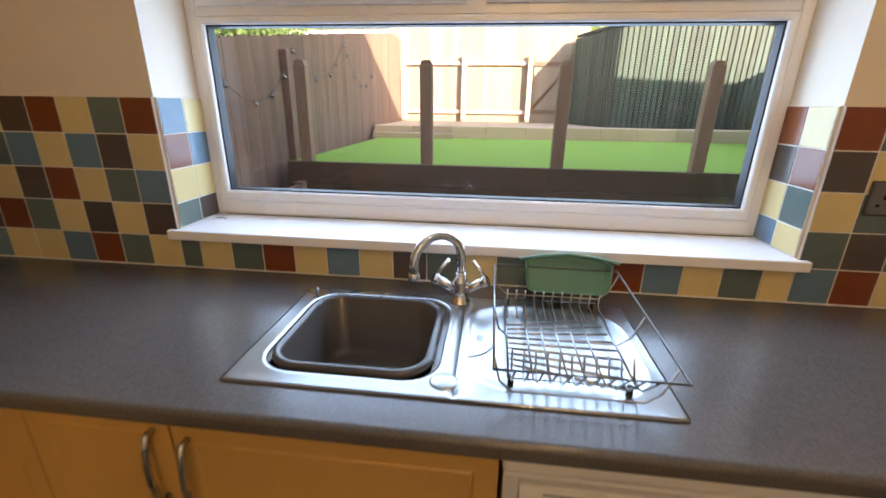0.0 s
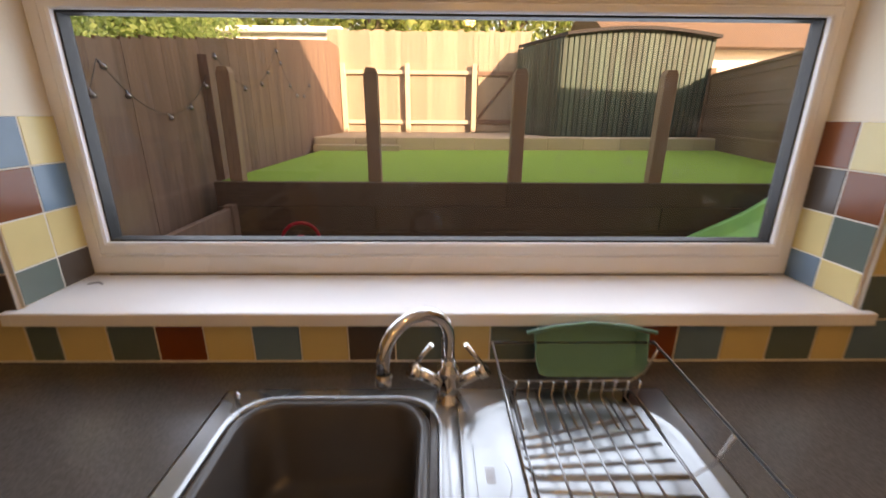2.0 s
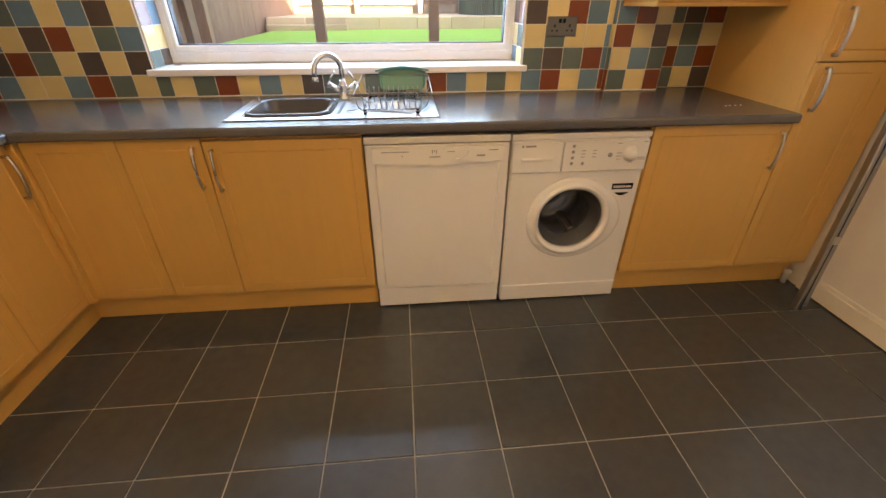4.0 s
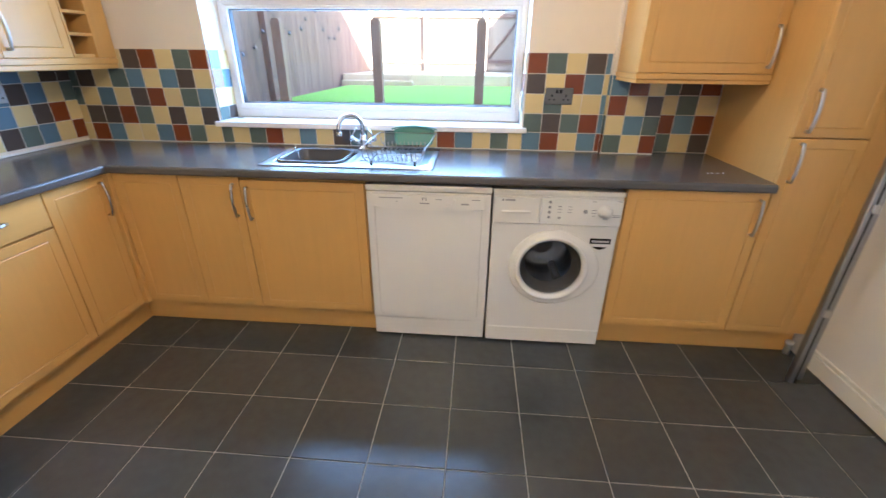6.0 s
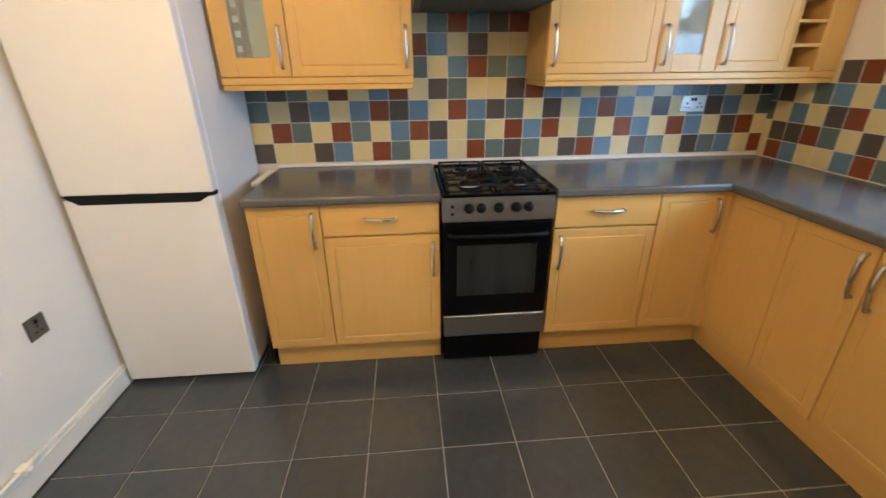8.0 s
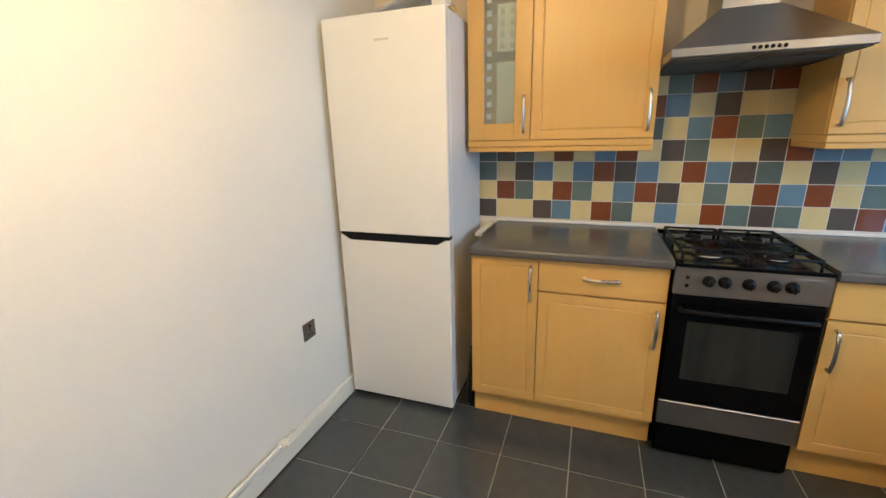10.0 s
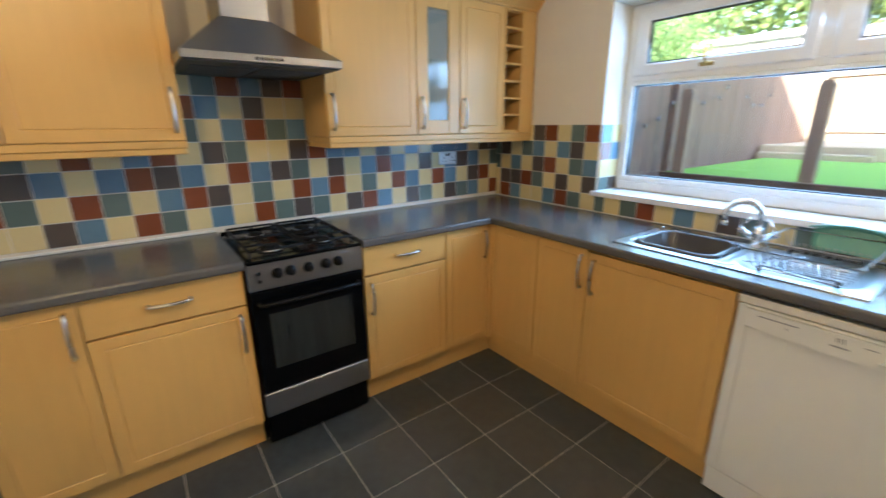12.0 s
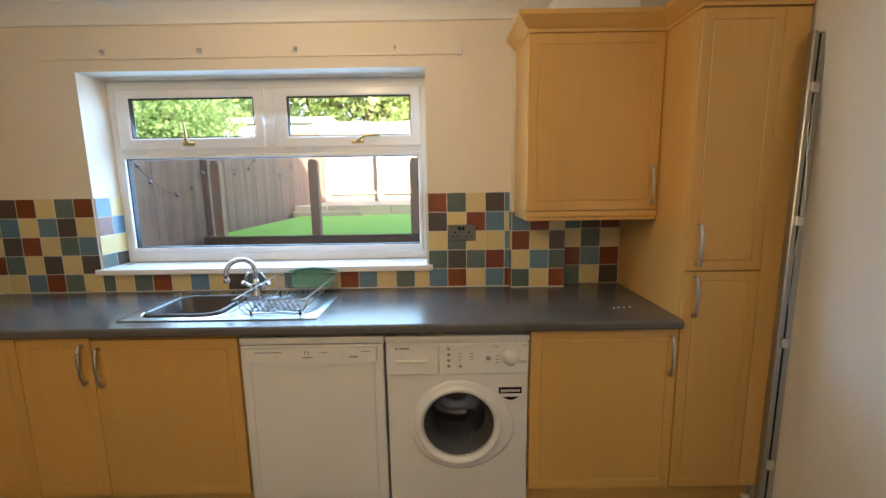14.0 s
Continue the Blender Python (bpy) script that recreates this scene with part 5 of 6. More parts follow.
# small white pipe along the skirting
pp = thing("radiator_pipe", (1.3, YS + 0.03, 0.11), "white painted pipe with a valve along the skirting", "pipe")
bm = bmesh.new()
tube(bm, [(1.08, YS + 0.012, 0.120), (1.12, YS + 0.022, 0.121), (2.2, YS + 0.022, 0.121)], 0.0085, 10)
part("pipe", bm, GLOSSW, pp)
bm = bmesh.new()
box(bm, 1.15, 1.19, YS + 0.008, YS + 0.045, 0.1075, 0.136, 0.004)
tube(bm, [(1.17, YS + 0.04, 0.122), (1.17, YS + 0.06, 0.122)], 0.010, 10)
part("valve", bm, GLOSSW, pp)

# capped pipe stub at the end of the kickboard
bm = bmesh.new()
lathe(bm, [(0, 0.0), (0.014, 0.0), (0.014, 0.055), (0.018, 0.056), (0.018, 0.075), (0, 0.077)], 18, Matrix.Translation((4.035, -0.545, 0.0)))
solid("pipe_stub", bm, GLOSSW, "white capped pipe stub on the floor beside the larder", "pipe")

# metal track leaning in the corner
ld = thing("curtain_track", (3.93, -0.74, 0.0), "dismantled metal curtain track leaning in the corner", "curtain track")
p0, p1 = Vector((3.905, -0.770, 0.004)), Vector((4.048, -0.612, 1.985))
ax = (p1 - p0).normalized()
side = Vector((0, 1, 0)).cross(ax).normalized()
mtk = Matrix((side, ax.cross(side), ax)).transposed().to_4x4()
mtk.translation = p0
L = (p1 - p0).length
bm = bmesh.new()
box(bm, -0.012, 0.010, -0.020, 0.012, 0.0, L, 0.004, mtk)
part("front_rail", bm, STEEL, ld)
bm = bmesh.new()
box(bm, 0.0105, 0.016, -0.018, 0.014, 0.0, L - 0.01, 0.0, mtk)
part("slot", bm, BLACKP, ld, "dark slot")
bm = bmesh.new()
box(bm, 0.0165, 0.044, -0.016, 0.012, 0.02, L, 0.004, mtk)
part("rear_rail", bm, STEEL, ld)
bm = bmesh.new()
tube(bm, [mtk @ Vector((0.014 + 0.010 * math.sin(k * 0.9), -0.022, L * (0.35 + 0.04 * k))) for k in range(14)], 0.002, 6)
part("cord", bm, DRUM, ld)
for s in (0.19, 0.43, 0.66, 0.90):
    bm = bmesh.new()
    box(bm, -0.004, 0.024, -0.030, -0.017, L * s - 0.018, L * s + 0.018, 0.003, mtk)
    part("clip", bm, NICKEL, ld)

# ---- garden ----
bm = bmesh.new()
v = [bm.verts.new(p) for p in ((-300, 0.3, -0.12), (300, 0.3, -0.12), (300, 400, -0.12), (-300, 400, -0.12))]
bm.faces.new(v)
v = [bm.verts.new(p) for p in ((-300, -300, -0.12), (300, -300, -0.12), (300, 0.3, -0.12), (-300, 0.3, -0.12))]
bm.faces.new(v)
structure("ground", bm, EARTH, "bare ground stretching away past the garden")

YW, ZL = 2.62, 0.885
bm = bmesh.new()
box(bm, -0.09, 6.9, YW + 0.06, 6.35, -0.12, ZL)
structure("lawn", bm, TURF, "bright green artificial lawn on the raised terrace")
bm = bmesh.new()
box(bm, -0.6, 9.0, 6.36, 12.0, -0.12, 1.06)
structure("pavement_terrace", bm, PATIO, "pale stone terrace at the back of the garden")

# retaining wall of sleepers
rw = thing("retaining_wall", (2.4, YW, 0), "dark timber sleeper retaining wall below the lawn", "wall")
rng = random.Random(5)
for i in range(5):
    z0 = -0.115 + i * 0.2025
    x = -0.09 - (1.1 if i % 2 else 0.0)
    while x < 7.0:
        x1 = min(x + 2.39 + 0.02 * rng.random(), 7.0)
        if x1 > -0.09:
            bm = bmesh.new()
            yo = 0.006 * rng.random()
            box(bm, max(x, -0.09) + 0.002, x1 - 0.002, YW - 0.003 + yo, YW + 0.055, z0 + 0.002, z0 + 0.2015, 0.005)
            part("sleeper", bm, SLEEPER, rw)
        x = x1
# posts standing behind the wall
bmp = bmesh.new()
box(bmp, -0.054, 0.054, -0.045, 0.045, -0.90, 0.834, 0.006)
prism(bmp, [(-0.05, 0.0), (0.05, 0.0), (0.034, 0.036), (-0.034, 0.036)], 0.088, Matrix.Translation((0, 0.044, 0.834)) @ ROT_S)
post_me = mesh_of("garden_post", bmp, POSTW)
for x, lean in ((0.07, 0.4), (1.213, -0.3), (2.383, 0.1), (3.56, 0.3), (4.74, 0.0)):
    o = new("garden_post", post_me)
    o.matrix_world = Matrix.Translation((x, YW + 0.108, 0.90)) @ Euler((0, radians(lean), 0)).to_matrix().to_4x4()
    tagged(o, "weathered brown timber post with a chamfered top", "post", "posts along the retaining wall")

# left raised bed of boards
bd = thing("raised_bed", (-0.1, 1.5, 0), "weathered timber raised bed along the fence", "planter")
for i in range(4):
    bm = bmesh.new()
    box(bm, 0.015, 0.065, 0.55, YW - 0.06, -0.10 + i * 0.2, 0.098 + i * 0.2, 0.005)
    part("board", bm, FENCE, bd)
bm = bmesh.new()
box(bm, 0.005, 0.085, YW - 0.10, YW - 0.012, -0.1, 0.72, 0.005)
part("corner_post", bm, FENCE, bd)
bm = bmesh.new()
box(bm, -0.24, 0.014, 0.55, YW - 0.01, -0.1, 0.58)
part("soil", bm, EARTH, bd)

# left fence of upright boards, its rising top fitted to the camera's view
lf = thing("fence", (-0.28, 4.4, 0.0), "brown close-board timber fence along the garden side", "fence", "garden fences")
bm = bmesh.new()
prism(bm, [(0, 0), (0.118, 0), (0.118, 0.010), (0, 0.020)], 1.0)
board_me = mesh_of("board", bm, FENCE)
bm = bmesh.new()
prism(bm, [(0, 0), (0.118, 0), (0.118, 0.010), (0, 0.020)], 1.0)
board_l_me = mesh_of("board", bm, FENCE_L)


def board(parent, me, x, y, z0, z1, ang):
    o = new("board", me)
    o.parent = parent
    o.matrix_parent_inverse = Matrix.Translation(-Vector(parent.location))
    o.matrix_basis = Matrix.Translation((x, y, z0)) @ Matrix.Rotation(radians(ang), 4, "Z") @ Matrix.Diagonal((1, 1, z1 - z0, 1))


y = 0.36
while y < 8.5:
    top = 1.562 + 0.15 * y + 0.015 * rng.random()
    board(lf, board_me, -0.27 + 0.004 * rng.random(), y, -0.12, min(top, 2.72), 90)
    y += 0.104
bm = bmesh.new()
box(bm, -0.34, -0.285, 0.36, 8.5, 0.3, 0.38)
part("rail", bm, FENCE, lf)
for y in (3.02,):
    bm = bmesh.new()
    box(bm, -0.268, -0.19, y, y + 0.09, 0.0, 1.82 + 0.148 * (y - 2.5), 0.005)
    part("post", bm, FENCE, lf)

# back fence: tall boards, pale posts and rails in front
YB_ = 8.55
bf = thing("fence", (1.5, YB_, 1.06), "sunlit close-board timber fence with pale posts and rails", "fence", "garden fences")
x = -0.5
while x < 3.6:
    board(bf, board_l_me, x, YB_ + 0.02, 1.07, 3.02 + 0.05 * rng.random(), 0)
    x += 0.106
for z in (1.24, 2.22):
    bm = bmesh.new()
    box(bm, -0.4, 2.6, YB_ - 0.045, YB_ + 0.019, z, z + 0.075, 0.004)
    part("rail", bm, PALE, bf)
for x in (-0.2, 1.12, 2.50):
    bm = bmesh.new()
    box(bm, x - 0.05, x + 0.05, YB_ - 0.13, YB_ - 0.046, 1.061, 2.42, 0.006)
    part("post", bm, PALE, bf)
gt = thing("garden_gate", (2.9, YB_, 1.06), "weathered timber gate at the back of the garden", "gate")
for i in range(7):
    bm = bmesh.new()
    xx = 2.58 + i * 0.105
    box(bm, xx, xx + 0.1, YB_ - 0.03, YB_ - 0.01, 1.09, 2.42, 0.003)
    part("board", bm, FENCE_L, gt)
for z in (1.25, 2.2):
    bm = bmesh.new()
    box(bm, 2.58, 3.3, YB_ - 0.06, YB_ - 0.031, z, z + 0.09, 0.003)
    part("ledge", bm, FENCE, gt)
bm = bmesh.new()
tube(bm, [(2.60, YB_ - 0.045, 1.36), (3.26, YB_ - 0.045, 2.18)], 0.03, 4)
part("brace", bm, FENCE, gt)

# stone edging of the terrace
ed = thing("stone_edging", (3.0, 6.2, ZL), "low edging of pale sandstone blocks round the terrace", "edging")
x = -0.22
while x < 6.3:
    w = 0.58 + 0.08 * rng.random()
    bm = bmesh.new()
    yy = 6.02 + 0.04 * (x + 0.2) + 0.01 * rng.random()
    box(bm, x + 0.003, x + w - 0.003, yy, yy + 0.36, ZL - 0.02, ZL + 0.19 + 0.01 * rng.random(), 0.012)
    part("block", bm, STONE, ed)
    x += w
bm = bmesh.new()
box(bm, -0.20, 1.15, 5.86, 6.01, ZL - 0.02, ZL + 0.09, 0.012)
part("block", bm, STONE, ed, "lower sandstone step")

# shed with upright cladding
sh = thing("garden_shed", (4.9, 7.8, 1.06), "dark green weathered timber shed on the terrace", "shed")
SH = [Vector((3.86, 6.95)), Vector((6.58, 7.12)), Vector((6.3, 8.45)), Vector((3.36, 8.35))]
bm = bmesh.new()
prism(bm, [(p.x, p.y) for p in SH], 1.62, Matrix.Translation((0, 0, 1.061)))
part("walls", bm, SHEDG, sh)
bm = bmesh.new()
prism(bm, [(0, 0), (0.088, 0), (0.080, 0.022), (0.008, 0.022)], 1.0)
clad_me = mesh_of("cladding_board", bm, SHEDG)
for a, b in ((SH[0], SH[1]), (SH[3], SH[0])):
    d = b - a
    ang = math.atan2(d.y, d.x)
    kcount = int(d.length / 0.092)
    for i in range(kcount):
        p = a + d * (i / kcount)
        o = new("cladding_board", clad_me)
        o.parent = sh
        o.matrix_parent_inverse = Matrix.Translation(-Vector(sh.location))
        h = 1.66 + 0.10 * math.sin(math.pi * (i + 0.5) / kcount) if a is SH[0] else 1.62
        o.matrix_basis = Matrix.Translation((p.x, p.y, 1.065)) @ Matrix.Rotation(ang, 4, "Z") @ Matrix.Diagonal((1, -1, h, 1))
bm = bmesh.new()
rows = []
for i in range(9):
    s = i / 8
    f, bk = SH[0].lerp(SH[1], s), SH[3].lerp(SH[2], s)
    z = 2.71 + 0.11 * math.sin(math.pi * s)
    o_ = (f - bk).normalized() * 0.12
    rows.append([bm.verts.new((f.x + o_.x, f.y + o_.y, z)), bm.verts.new((bk.x, bk.y, z)), bm.verts.new((bk.x, bk.y, z + 0.05)), bm.verts.new((f.x + o_.x, f.y + o_.y, z + 0.05))])
for p, q in zip(rows, rows[1:]):
    for i in range(4):
        bm.faces.new((p[i], p[(i + 1) % 4], q[(i + 1) % 4], q[i]))
bm.faces.new(rows[0])
bm.faces.new(rows[-1][::-1])
part("roof", bm, SHEDR, sh, "curved dark felt roof")

# right fence of level boards
rf = thing("fence", (5.6, 4.7, ZL), "brown timber panel fence with level boards", "fence", "garden fences")
FA, FB = Vector((5.44, 2.75)), Vector((6.60, 7.09))


def level_boards(parent, a, b, zs):
    d = (b - a)
    ang = math.atan2(d.y, d.x)
    for z0, z1 in zip(zs, zs[1:]):
        mm_ = Matrix.Translation((a.x, a.y, z0)) @ Matrix.Rotation(ang, 4, "Z")
        n_ = max(1, round((z1 - z0) / 0.13))
        for k in range(n_):
            c = bmesh.new()
            v0, v1 = (z1 - z0 - 0.02) * k / n_, (z1 - z0 - 0.02) * (k + 1) / n_
            box(c, 0.002, d.length - 0.002, 0.010 * (k % 2), 0.018 + 0.010 * (k % 2), v0, v1 + 0.004, 0.002, mm_)
            part("board", c, FENCE_R, parent)
        c = bmesh.new()
        box(c, 0, d.length, -0.012, 0.045, z1 - z0 - 0.042, z1 - z0, 0.004, mm_)
        part("rail", c, FENCE_R, parent)


MID = FA.lerp(FB, 0.30)
level_boards(rf, FA, MID, (0.89, 1.05, 1.46, 1.90))
level_boards(rf, MID, FB, (0.89, 1.15, 1.62, 2.14))
level_boards(rf, Vector((5.40, 0.4)), Vector((5.42, 2.68)), (-0.1, 0.5, 0.95, 1.38, 1.79))
for p, top in ((FA, 1.96), (MID, 2.17), (FB, 2.24)):
    bm = bmesh.new()
    box(bm, p.x - 0.07, p.x + 0.03, p.y - 0.05, p.y + 0.05, -0.1, top, 0.006)
    part("post", bm, POSTW if p is MID else FENCE_R, rf)
# white trellis beyond the right fence
tl = thing("trellis", (6.1, 3.4, 1.9), "white painted lattice trellis above the fence", "trellis")
for i in range(7):
    for s in (1, -1):
        bm = bmesh.new()
        y0 = 2.6 + i * 0.22
        tube(bm, [(5.60 + 0.10 * i, y0, 2.02 if s > 0 else 2.40), (5.70 + 0.10 * i, y0 + 0.38, 2.40 if s > 0 else 2.02)], 0.011, 4)
        part("lath", bm, RENDERW, tl)
bm = bmesh.new()
tube(bm, [(5.58, 2.6, 2.02), (6.34, 4.3, 2.02)], 0.016, 4)
part("bottom_rail", bm, RENDERW, tl)

# slide
sl = thing("garden_slide", (4.2, 2.3, -0.1), "bright green plastic toddler slide against the retaining wall", "slide")
LINE = ((4.955, 0.79), (4.86, 0.875), (4.745, 0.935), (4.65, 0.895), (4.52, 0.76), (4.36, 0.64), (4.17, 0.525), (3.93, 0.415), (3.68, 0.275), (3.35, -0.01), (3.24, -0.08))
pts = []
for (xa, za), (xb, zb2) in zip(LINE, LINE[1:]):
    for k in range(4):
        pts.append((xa + (xb - xa) * k / 4, za + (zb2 - za) * k / 4))
for _ in range(2):
    pts = [pts[0]] + [((a[0] + 2 * b[0] + c[0]) / 4, (a[1] + 2 * b[1] + c[1]) / 4) for a, b, c in zip(pts, pts[1:], pts[2:])] + [pts[-1]]
Y0_, Y1_ = 2.00, 2.52
prof = [(Y0_, 0.0), (Y0_ - 0.02, 0.12), (Y0_ + 0.012, 0.135), (Y0_ + 0.045, 0.12), (Y0_ + 0.060, 0.03), (Y0_ + 0.10, 0.015), (Y1_ - 0.10, 0.015), (Y1_ - 0.060, 0.03), (Y1_ - 0.045, 0.12), (Y1_ - 0.012, 0.135), (Y1_ + 0.02, 0.12), (Y1_, 0.0)]
bm = bmesh.new()
loops(bm, [[(x, y_, z - 0.012 + h) for y_, h in prof] for x, z in pts])
bmesh.ops.holes_fill(bm, edges=[e for e in bm.edges if e.is_boundary], sides=0)
part("chute", bm, SLIDEG, sl, "wavy chute with raised sides")
for y_ in (Y0_ + 0.03, Y1_ - 0.03):
    bm = bmesh.new()
    tube(bm, [(4.74, y_, 0.93), (4.80, y_, -0.11)], 0.022, 10)
    part("leg", bm, SLIDEG, sl)

# red toy steering wheel on the sleepers
sw = thing("toy_wheel", (0.60, YW - 0.05, 0.42), "red plastic toy steering wheel fixed to the sleepers", "toy")
mw = Matrix.Translation((0.600, YW - 0.075, 0.425)) @ Euler((radians(90), 0, radians(12))).to_matrix().to_4x4()
bm = bmesh.new()
tube(bm, [mw @ Vector((0.148 * math.cos(a), 0.148 * math.sin(a), 0.0)) for a in (2 * math.pi * k / 40 for k in range(40))], 0.015, 10, True)
part("rim", bm, REDP, sw)
for a in (math.pi / 2 + 1.5708, math.pi * 0.0 + 0.05, math.pi + -0.05):
    bm = bmesh.new()
    tube(bm, [mw @ Vector((0.02 * math.cos(a), 0.02 * math.sin(a), 0.012)), mw @ Vector((0.142 * math.cos(a), 0.142 * math.sin(a), 0.0))], 0.015, 8)
    part("spoke", bm, REDP, sw)
bm = bmesh.new()
lathe(bm, [(0, 0.035), (0.046, 0.030), (0.054, 0.010), (0.040, -0.01), (0.022, -0.072), (0, -0.074)], 20, mw)
part("hub", bm, REDP, sw)

# festoon lights on the left fence
fl = thing("string_lights", (-0.24, 3.5, 1.9), "black festoon cable with clear bulbs hung on the fence", "string lights")
hooks = [(1.42, 1.13, 0.03, (0.2, 0.75)), (1.82, 1.72, 0.40, (0.01, 0.14, 0.42, 0.65, 0.83)), (3.19, 1.93, 0.36, (0.01, 0.36, 0.64, 0.80)), (4.715, 2.18, 0.40, (0.01, 0.08, 0.28, 0.46, 0.68, 0.90)), (6.15, 1.98, 0.0, ())]
bulbs = []
bm = bmesh.new()
for (ya, za, sag, at), (yb, zb_, _, _) in zip(hooks, hooks[1:]):
    def swag(s):
        return Vector((-0.215, ya + (yb - ya) * s, za + (zb_ - za) * s - sag * 4 * s * (1 - s)))
    tube(bm, [swag(k / 20) for k in range(21)], 0.0028, 5)
    bulbs += [swag(s) for s in at]
part("cable", bm, CABLE, fl)
for p in bulbs:
    bm = bmesh.new()
    lathe(bm, [(0, 0.004), (0.009, 0.004), (0.009, -0.014), (0.018, -0.022), (0.022, -0.034), (0.016, -0.048), (0, -0.053)], 14, Matrix.Translation(p) @ Euler((radians(35 * math.sin(11 * p.y)), radians(-14), 0)).to_matrix().to_4x4())
    part("bulb", bm, BULBG, fl, "clear round bulb")

# neighbouring white outbuilding behind the fences
nb = thing("outbuilding", (-4.0, 13.0, 0), "white rendered neighbouring outbuilding beyond the fence", "building")
bm = bmesh.new()
box(bm, -4.3, -0.9, 11.5, 15.0, -0.12, 3.45)
part("wall", bm, RENDERW, nb)
bm = bmesh.new()
box(bm, -4.45, -0.75, 11.3, 15.2, 3.451, 3.6, 0.02)
part("roof", bm, RENDERW, nb, "flat white roof edge")
nb = thing("outbuilding", (9.0, 15.0, 0), "pale brick neighbouring house beyond the shed", "building")
bm = bmesh.new()
box(bm, 6.9, 14.0, 12.5, 18.0, -0.12, 3.3)
part("wall", bm, RENDERW, nb)
bm = bmesh.new()
prism(bm, [(-3.3, 0), (3.3, 0), (0, 1.8)], 7.4, basis((0, 1, 0), (0, 0, 1), (6.7, 15.25, 3.301)))
part("roof", bm, FENCE_R, nb, "pitched brown tile roof")

# trees


def tree(x, y, h, r, seed, leaf, label):
    g = random.Random(seed)
    t = thing("tree", (x, y, -0.12), label, "tree", "trees behind the garden")
    bm = bmesh.new()
    n = 10
    pts = [(x + 0.15 * math.sin(k * 0.9 + seed), y + 0.12 * math.cos(k + seed), -0.12 + h * 0.62 * k / n) for k in range(n + 1)]
    rings = []
    for k, p in enumerate(pts):
        rad = 0.20 * (1 - 0.75 * k / n)
        rings.append([bm.verts.new((p[0] + rad * math.cos(a), p[1] + rad * math.sin(a), p[2])) for a in (2 * math.pi * j / 9 for j in range(9))])
    for a, b in zip(rings, rings[1:]):
        for j in range(9):
            bm.faces.new((a[j], a[(j + 1) % 9], b[(j + 1) % 9], b[j])).smooth = True
    tips = []
    for k in range(11):
        base = Vector(pts[3 + k * 7 // 11])
        a = 2 * math.pi * (k * 0.382 + 0.1 * g.random())
        tip = base + Vector((math.cos(a) * r * g.uniform(0.45, 0.85), math.sin(a) * r * g.uniform(0.45, 0.85), h * g.uniform(0.12, 0.32)))
        mid_ = base.lerp(tip, 0.5) + Vector((0, 0, 0.15))
        tube(bm, [base, mid_, tip], 0.045, 6)
        tips.append(tip)
    part("trunk", bm, BARK, t)
    top = Vector((x, y, h * 0.85))
    verts, faces = [], []
    for c in tips + [top, top - Vector((0, 0, 0.7))] + [tp_.lerp(top, 0.5) for tp_ in tips[::2]]:
        for q in range(420 if y > 14 else 900):
            d = Vector((g.gauss(0, 1), g.gauss(0, 1), g.gauss(0, 0.7)))
            p = c + d * (r * 0.25)
            s = g.uniform(0.08, 0.19) if y > 14 else g.uniform(0.04, 0.085)
            e = Euler((g.uniform(-1.2, 1.2), g.uniform(-1.2, 1.2), g.uniform(0, 6.28))).to_matrix()
            i0 = len(verts)
            for u, w in ((-s, 0), (0, -0.55 * s), (s, 0), (0, 0.55 * s)):
                verts.append(p + e @ Vector((u, w, 0)))
            faces.append((i0, i0 + 1, i0 + 2, i0 + 3))
    me = bpy.data.meshes.new("crown")
    me.from_pydata(verts, [], faces)
    me.materials.append(leaf)
    cr = new("crown", me)
    cr.parent = t
    cr.matrix_parent_inverse = Matrix.Translation(-Vector(t.location))


for i, (x, y, h, r) in enumerate(((-6.5, 17, 7.0, 2.3), (-3.4, 19, 7.6, 2.4), (-0.6, 17.5, 6.6, 2.2), (1.9, 20, 8.0, 2.5), (4.3, 18, 7.0, 2.3), (7.0, 20, 8.0, 2.5), (9.6, 21, 8.4, 2.6), (-9.5, 20, 8.0, 2.6), (12.5, 19, 7.6, 2.5), (0.6, 24, 9.6, 3.0), (-5.0, 25, 9.6, 3.0), (5.8, 25, 9.8, 3.0), (-4.6, 8.6, 2.9, 1.5), (-6.6, 11.0, 3.6, 1.9))):
    tree(x, y, h * 1.45, r * 1.35, i + 3, LEAF if i % 3 else LEAF2, "leafy tree in fresh spring leaf behind the fences")

# ---- tiles ----
P = 0.1012
TILE_ME = {}


def tile(parent, m, u, v, w, h, colour):
    """A glazed tile standing 6 mm proud of the wall."""
    key = (round(w, 3), round(h, 3), colour)
    if key not in TILE_ME:
        c = bmesh.new()
        g = 0.0013
        vs = box(c, g, w - g, g, h - g, 0.0, 0.006)
        top = [e for e in c.edges if all(vv.co.z > 0.005 for vv in e.verts)]
        bmesh.ops.bevel(c, geom=top, offset=0.0016, segments=1, profile=0.5, affect="EDGES")
        TILE_ME[key] = mesh_of("tile", c, GLAZE[colour])
    o = new("tile", TILE_ME[key])
    o.parent = parent
    o.matrix_basis = m @ Matrix.Translation((u, v, 0.0022))


def grout(parent, m, u0, u1, v0, v1):
    c = bmesh.new()
    box(c, u0, u1, v0, v1, 0.0, 0.0070, 0.0, m)
    part("grout_bed", c, GROUT_W, parent)


Z0 = 0.914
R0 = (0.0, P, 2 * P, 3 * P, 4 * P, 5 * P)
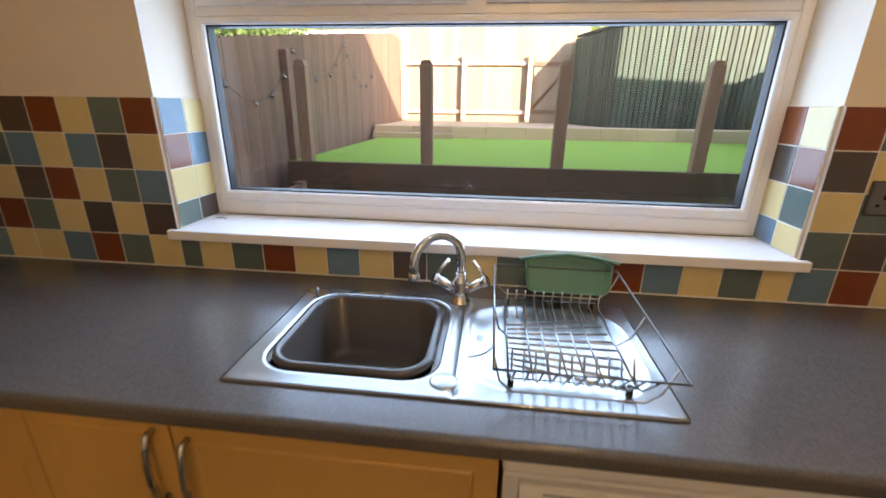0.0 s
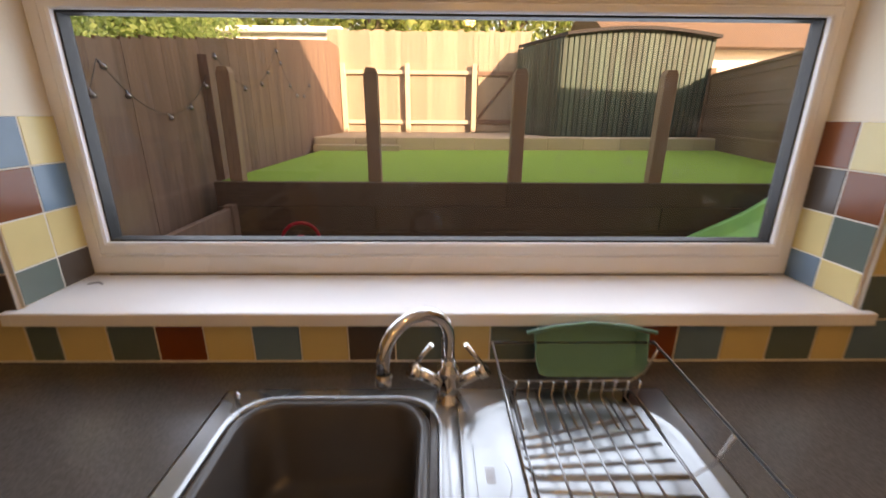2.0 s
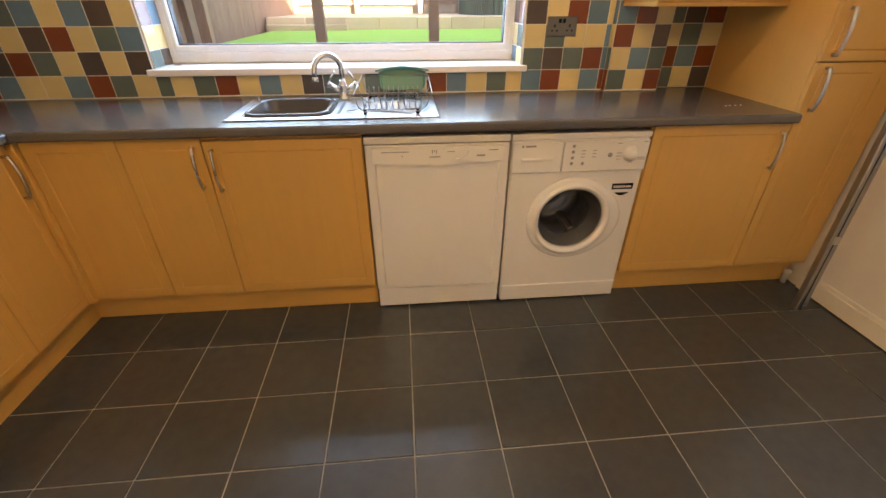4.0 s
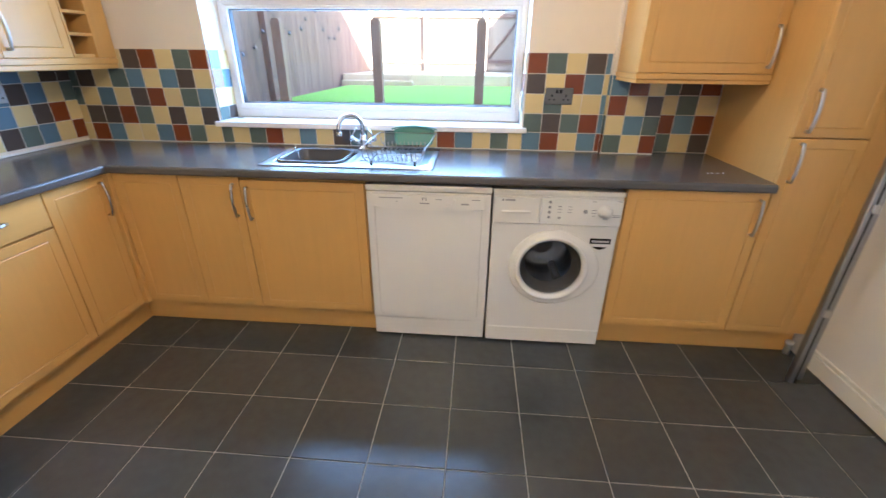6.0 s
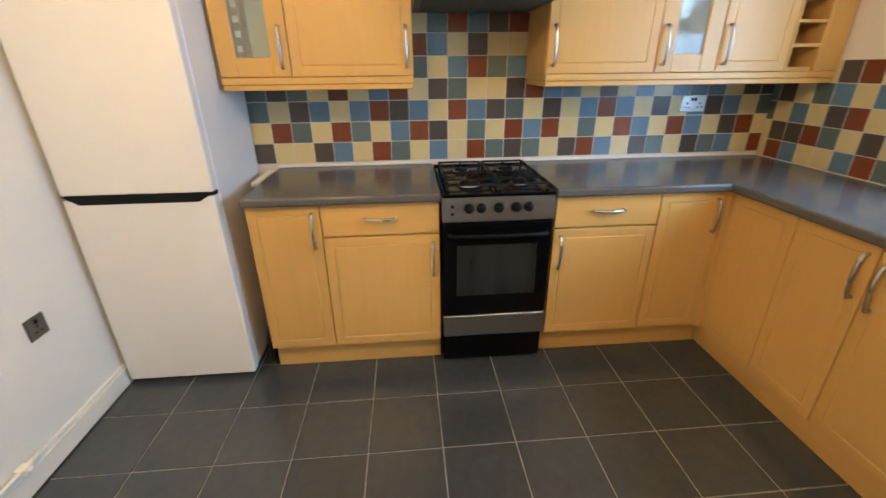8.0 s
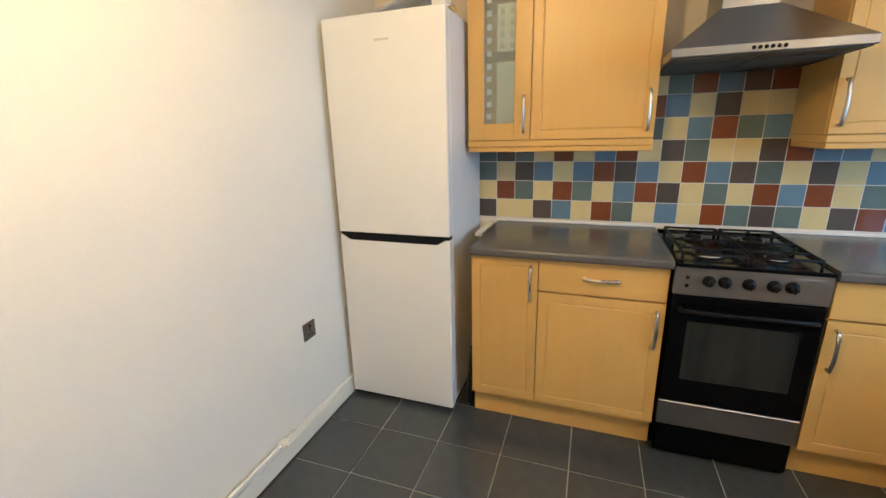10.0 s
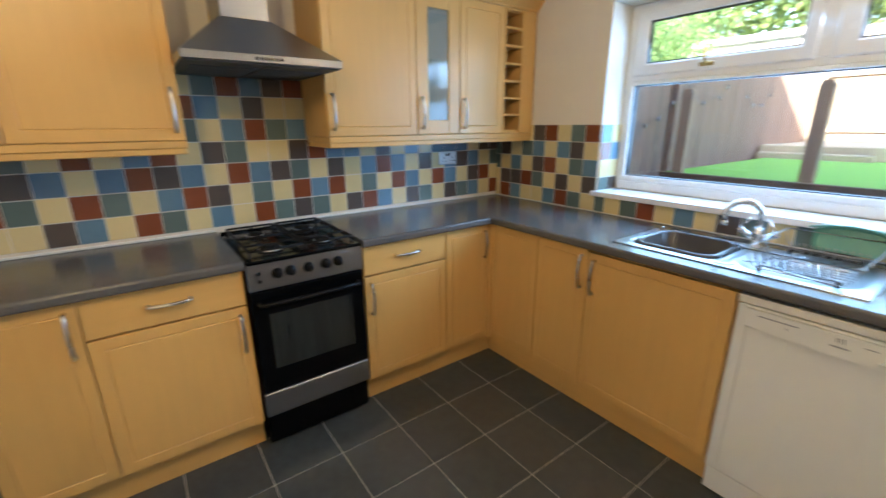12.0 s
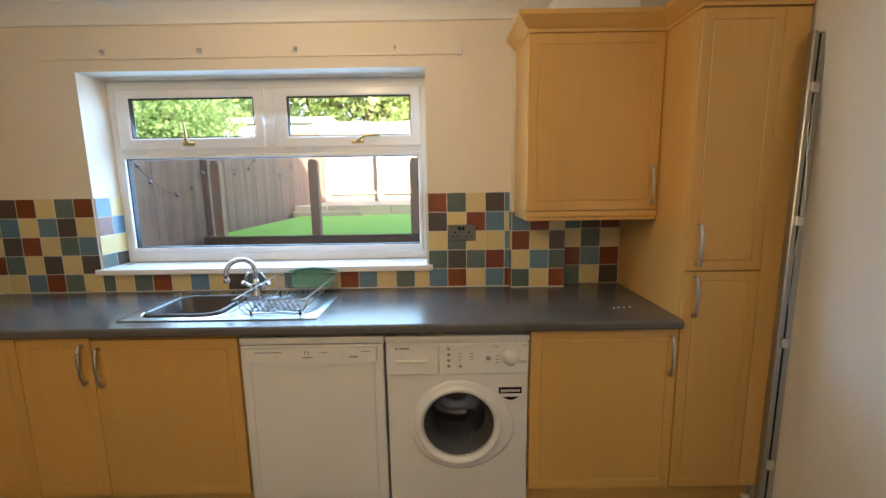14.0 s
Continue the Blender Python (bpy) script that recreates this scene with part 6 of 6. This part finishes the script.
# window wall, left of the window (read from the corner towards the window)
mN = facing_south(0, Z0, 0)
LEFT_ROWS = ("CRBCCBRTC", "CDDRTCDCD", "TCBCDRCTB", "TDCTBCBDC", "CTBCDRCTR")
u_end = WX0 - 0.001
for r, row in enumerate(LEFT_ROWS):
    for c, colour in enumerate(row):
        u1 = u_end - (8 - c) * P
        u0 = max(u1 - P, 0.001)
        tile(wall_north, mN, u0, r * P, u1 - u0, P, colour)
grout(wall_north, mN, 0.0005, u_end, 0, 5 * P)
# under the sill
UNDER = "TCTRCBCDTCTDCRBCTC"
u = WX0
for c, colour in enumerate(UNDER):
    w = 0.066 if c == 0 else P
    if u + w > WX1:
        w = WX1 - u
    tile(wall_north, mN, u, 0, w, 0.094, colour)
    u += w
grout(wall_north, mN, WX0, WX1, 0, 0.094)
# right of the window
for r, row in enumerate(("BRCBR", "TDTRB", "CTCCB", "DCRBC", "RTCDB")):
    for c, colour in enumerate(row):
        u0 = WX1 + 0.001 + c * P
        w = P if c < 4 else 3.065 - 0.0065 - u0
        tile(wall_north, mN, u0, r * P, w, P, colour)
grout(wall_north, mN, WX1 + 0.001, 3.0645, 0, 5 * P)
mB = facing_south(3.065, Z0, -0.032)
for r, row in enumerate(("TCR", "CBT", "RCD", "BRC")):
    u0 = 0.0
    for c, colour in enumerate(row):
        w = (0.0945, P, 0.0843)[c]
        tile(pipe_boxing, mB, u0, r * P, w, P, colour)
        u0 += w
    tile(pipe_boxing, basis((0, -1, 0), (0, 0, 1), (3.065, 0.0, Z0)), 0.009, r * P, 0.029, P, "RTCB"[r])
grout(pipe_boxing, mB, 0.0005, 0.28, 0, 4 * P)
mC = facing_south(3.345, Z0, 0.045)
for r, row in enumerate(("TCD", "RBR", "CTC", "TDR")):
    for c, colour in enumerate(row):
        tile(wall_north, mC, 0.002 + c * 0.1055, r * P, 0.1055, P, colour)
grout(wall_north, mC, 0.001, 0.32, 0, 4 * P)
# window cheeks
mL = basis((0, 1, 0), (0, 0, 1), (WX0, 0.0, Z0))
mRt = basis((0, -1, 0), (0, 0, 1), (WX1, 0.190, Z0))
vs0 = WZ0 + 0.001 - Z0
for r in range(1, 5):
    v0 = max(r * P, vs0)
    h = (r + 1) * P - v0
    for c, colour in enumerate(("TD", "CC", "RB", "BC")[r - 1]):
        tile(wall_north, mL, 0.001 if c == 0 else P, v0, P - 0.001 if c == 0 else 0.088, h, colour)
    for c, colour in enumerate(("BC", "CT", "DR", "RC")[r - 1]):
        tile(wall_north, mRt, 0.001 if c == 0 else 0.089, v0, 0.088 if c == 0 else P - 0.001, h, colour)
grout(wall_north, mL, 0.001, 0.189, vs0, 5 * P)
grout(wall_north, mRt, 0.001, 0.189, vs0, 5 * P)
# cooker wall
PY, PZ = 0.1032, 0.1045
mW = facing_east(-2.873, 0.936, 0)
for r, row in enumerate(("DCCDBCRTCBCRTDTCDRBCDTCDTBCR", "CRTCRTCBRDCTCRBRCTCRBCRBCDRC", "TCDBCBRDBCRBDTCDCBRBCDCBDBCT", "TDTCRCBRCDTCCDRBBCDCBCBBBCDD")):
    for c, colour in enumerate(row):
        w = PY if c < 27 else 2.873 - 0.007 - 27 * PY
        tile(wall_west, mW, c * PY, r * PZ, w, PZ, colour)
for r, row in enumerate(("TCBRTB", "RBCDCC", "CTRBDR")):
    for c, colour in enumerate(row):
        u0, w = (8 + c) * PY, PY
        if c == 0:
            u0, w = 8 * PY + 0.024, PY - 0.024
        tile(wall_west, mW, u0, (4 + r) * PZ, w, PZ if r < 2 else 1.651 - 0.936 - 6 * PZ, colour)
grout(wall_west, mW, 0.0, 2.872, 0, 4 * PZ)
grout(wall_west, mW, 8 * PY + 0.024, 14 * PY, 4 * PZ, 0.714)
# floor tiles
PF = 0.2985
bm = bmesh.new()
vs = box(bm, 0.0026, PF - 0.0026, 0.0026, PF - 0.0026, -0.004, 0.0)
bmesh.ops.bevel(bm, geom=[e for e in bm.edges if all(vv.co.z > -0.001 for vv in e.verts)], offset=0.0012, segments=1, profile=0.5, affect="EDGES")
floor_me = mesh_of("floor_tile", bm, SLATE)


def cut_floor_tile(w, h):
    c = bmesh.new()
    box(c, 0.0026, w - 0.002, 0.0026, h - 0.0026, -0.004, 0.0)
    return mesh_of("floor_tile", c, SLATE)


for i in range(14):
    for j in range(12):
        x0, y0 = 0.2150 + i * PF, -3.4655 + j * PF
        w, h = min(PF, XE - x0), min(PF, -0.30 - y0)
        if w < 0.02 or h < 0.02:
            continue
        me = floor_me
        if w < PF - 0.001 or h < PF - 0.001:
            me = cut_floor_tile(w, h)
        o = new("floor_tile", me)
        o.parent = floor
        o.matrix_basis = Matrix.Translation((x0, y0, 0.0005 * ((i * 7 + j * 3) % 3) / 3))
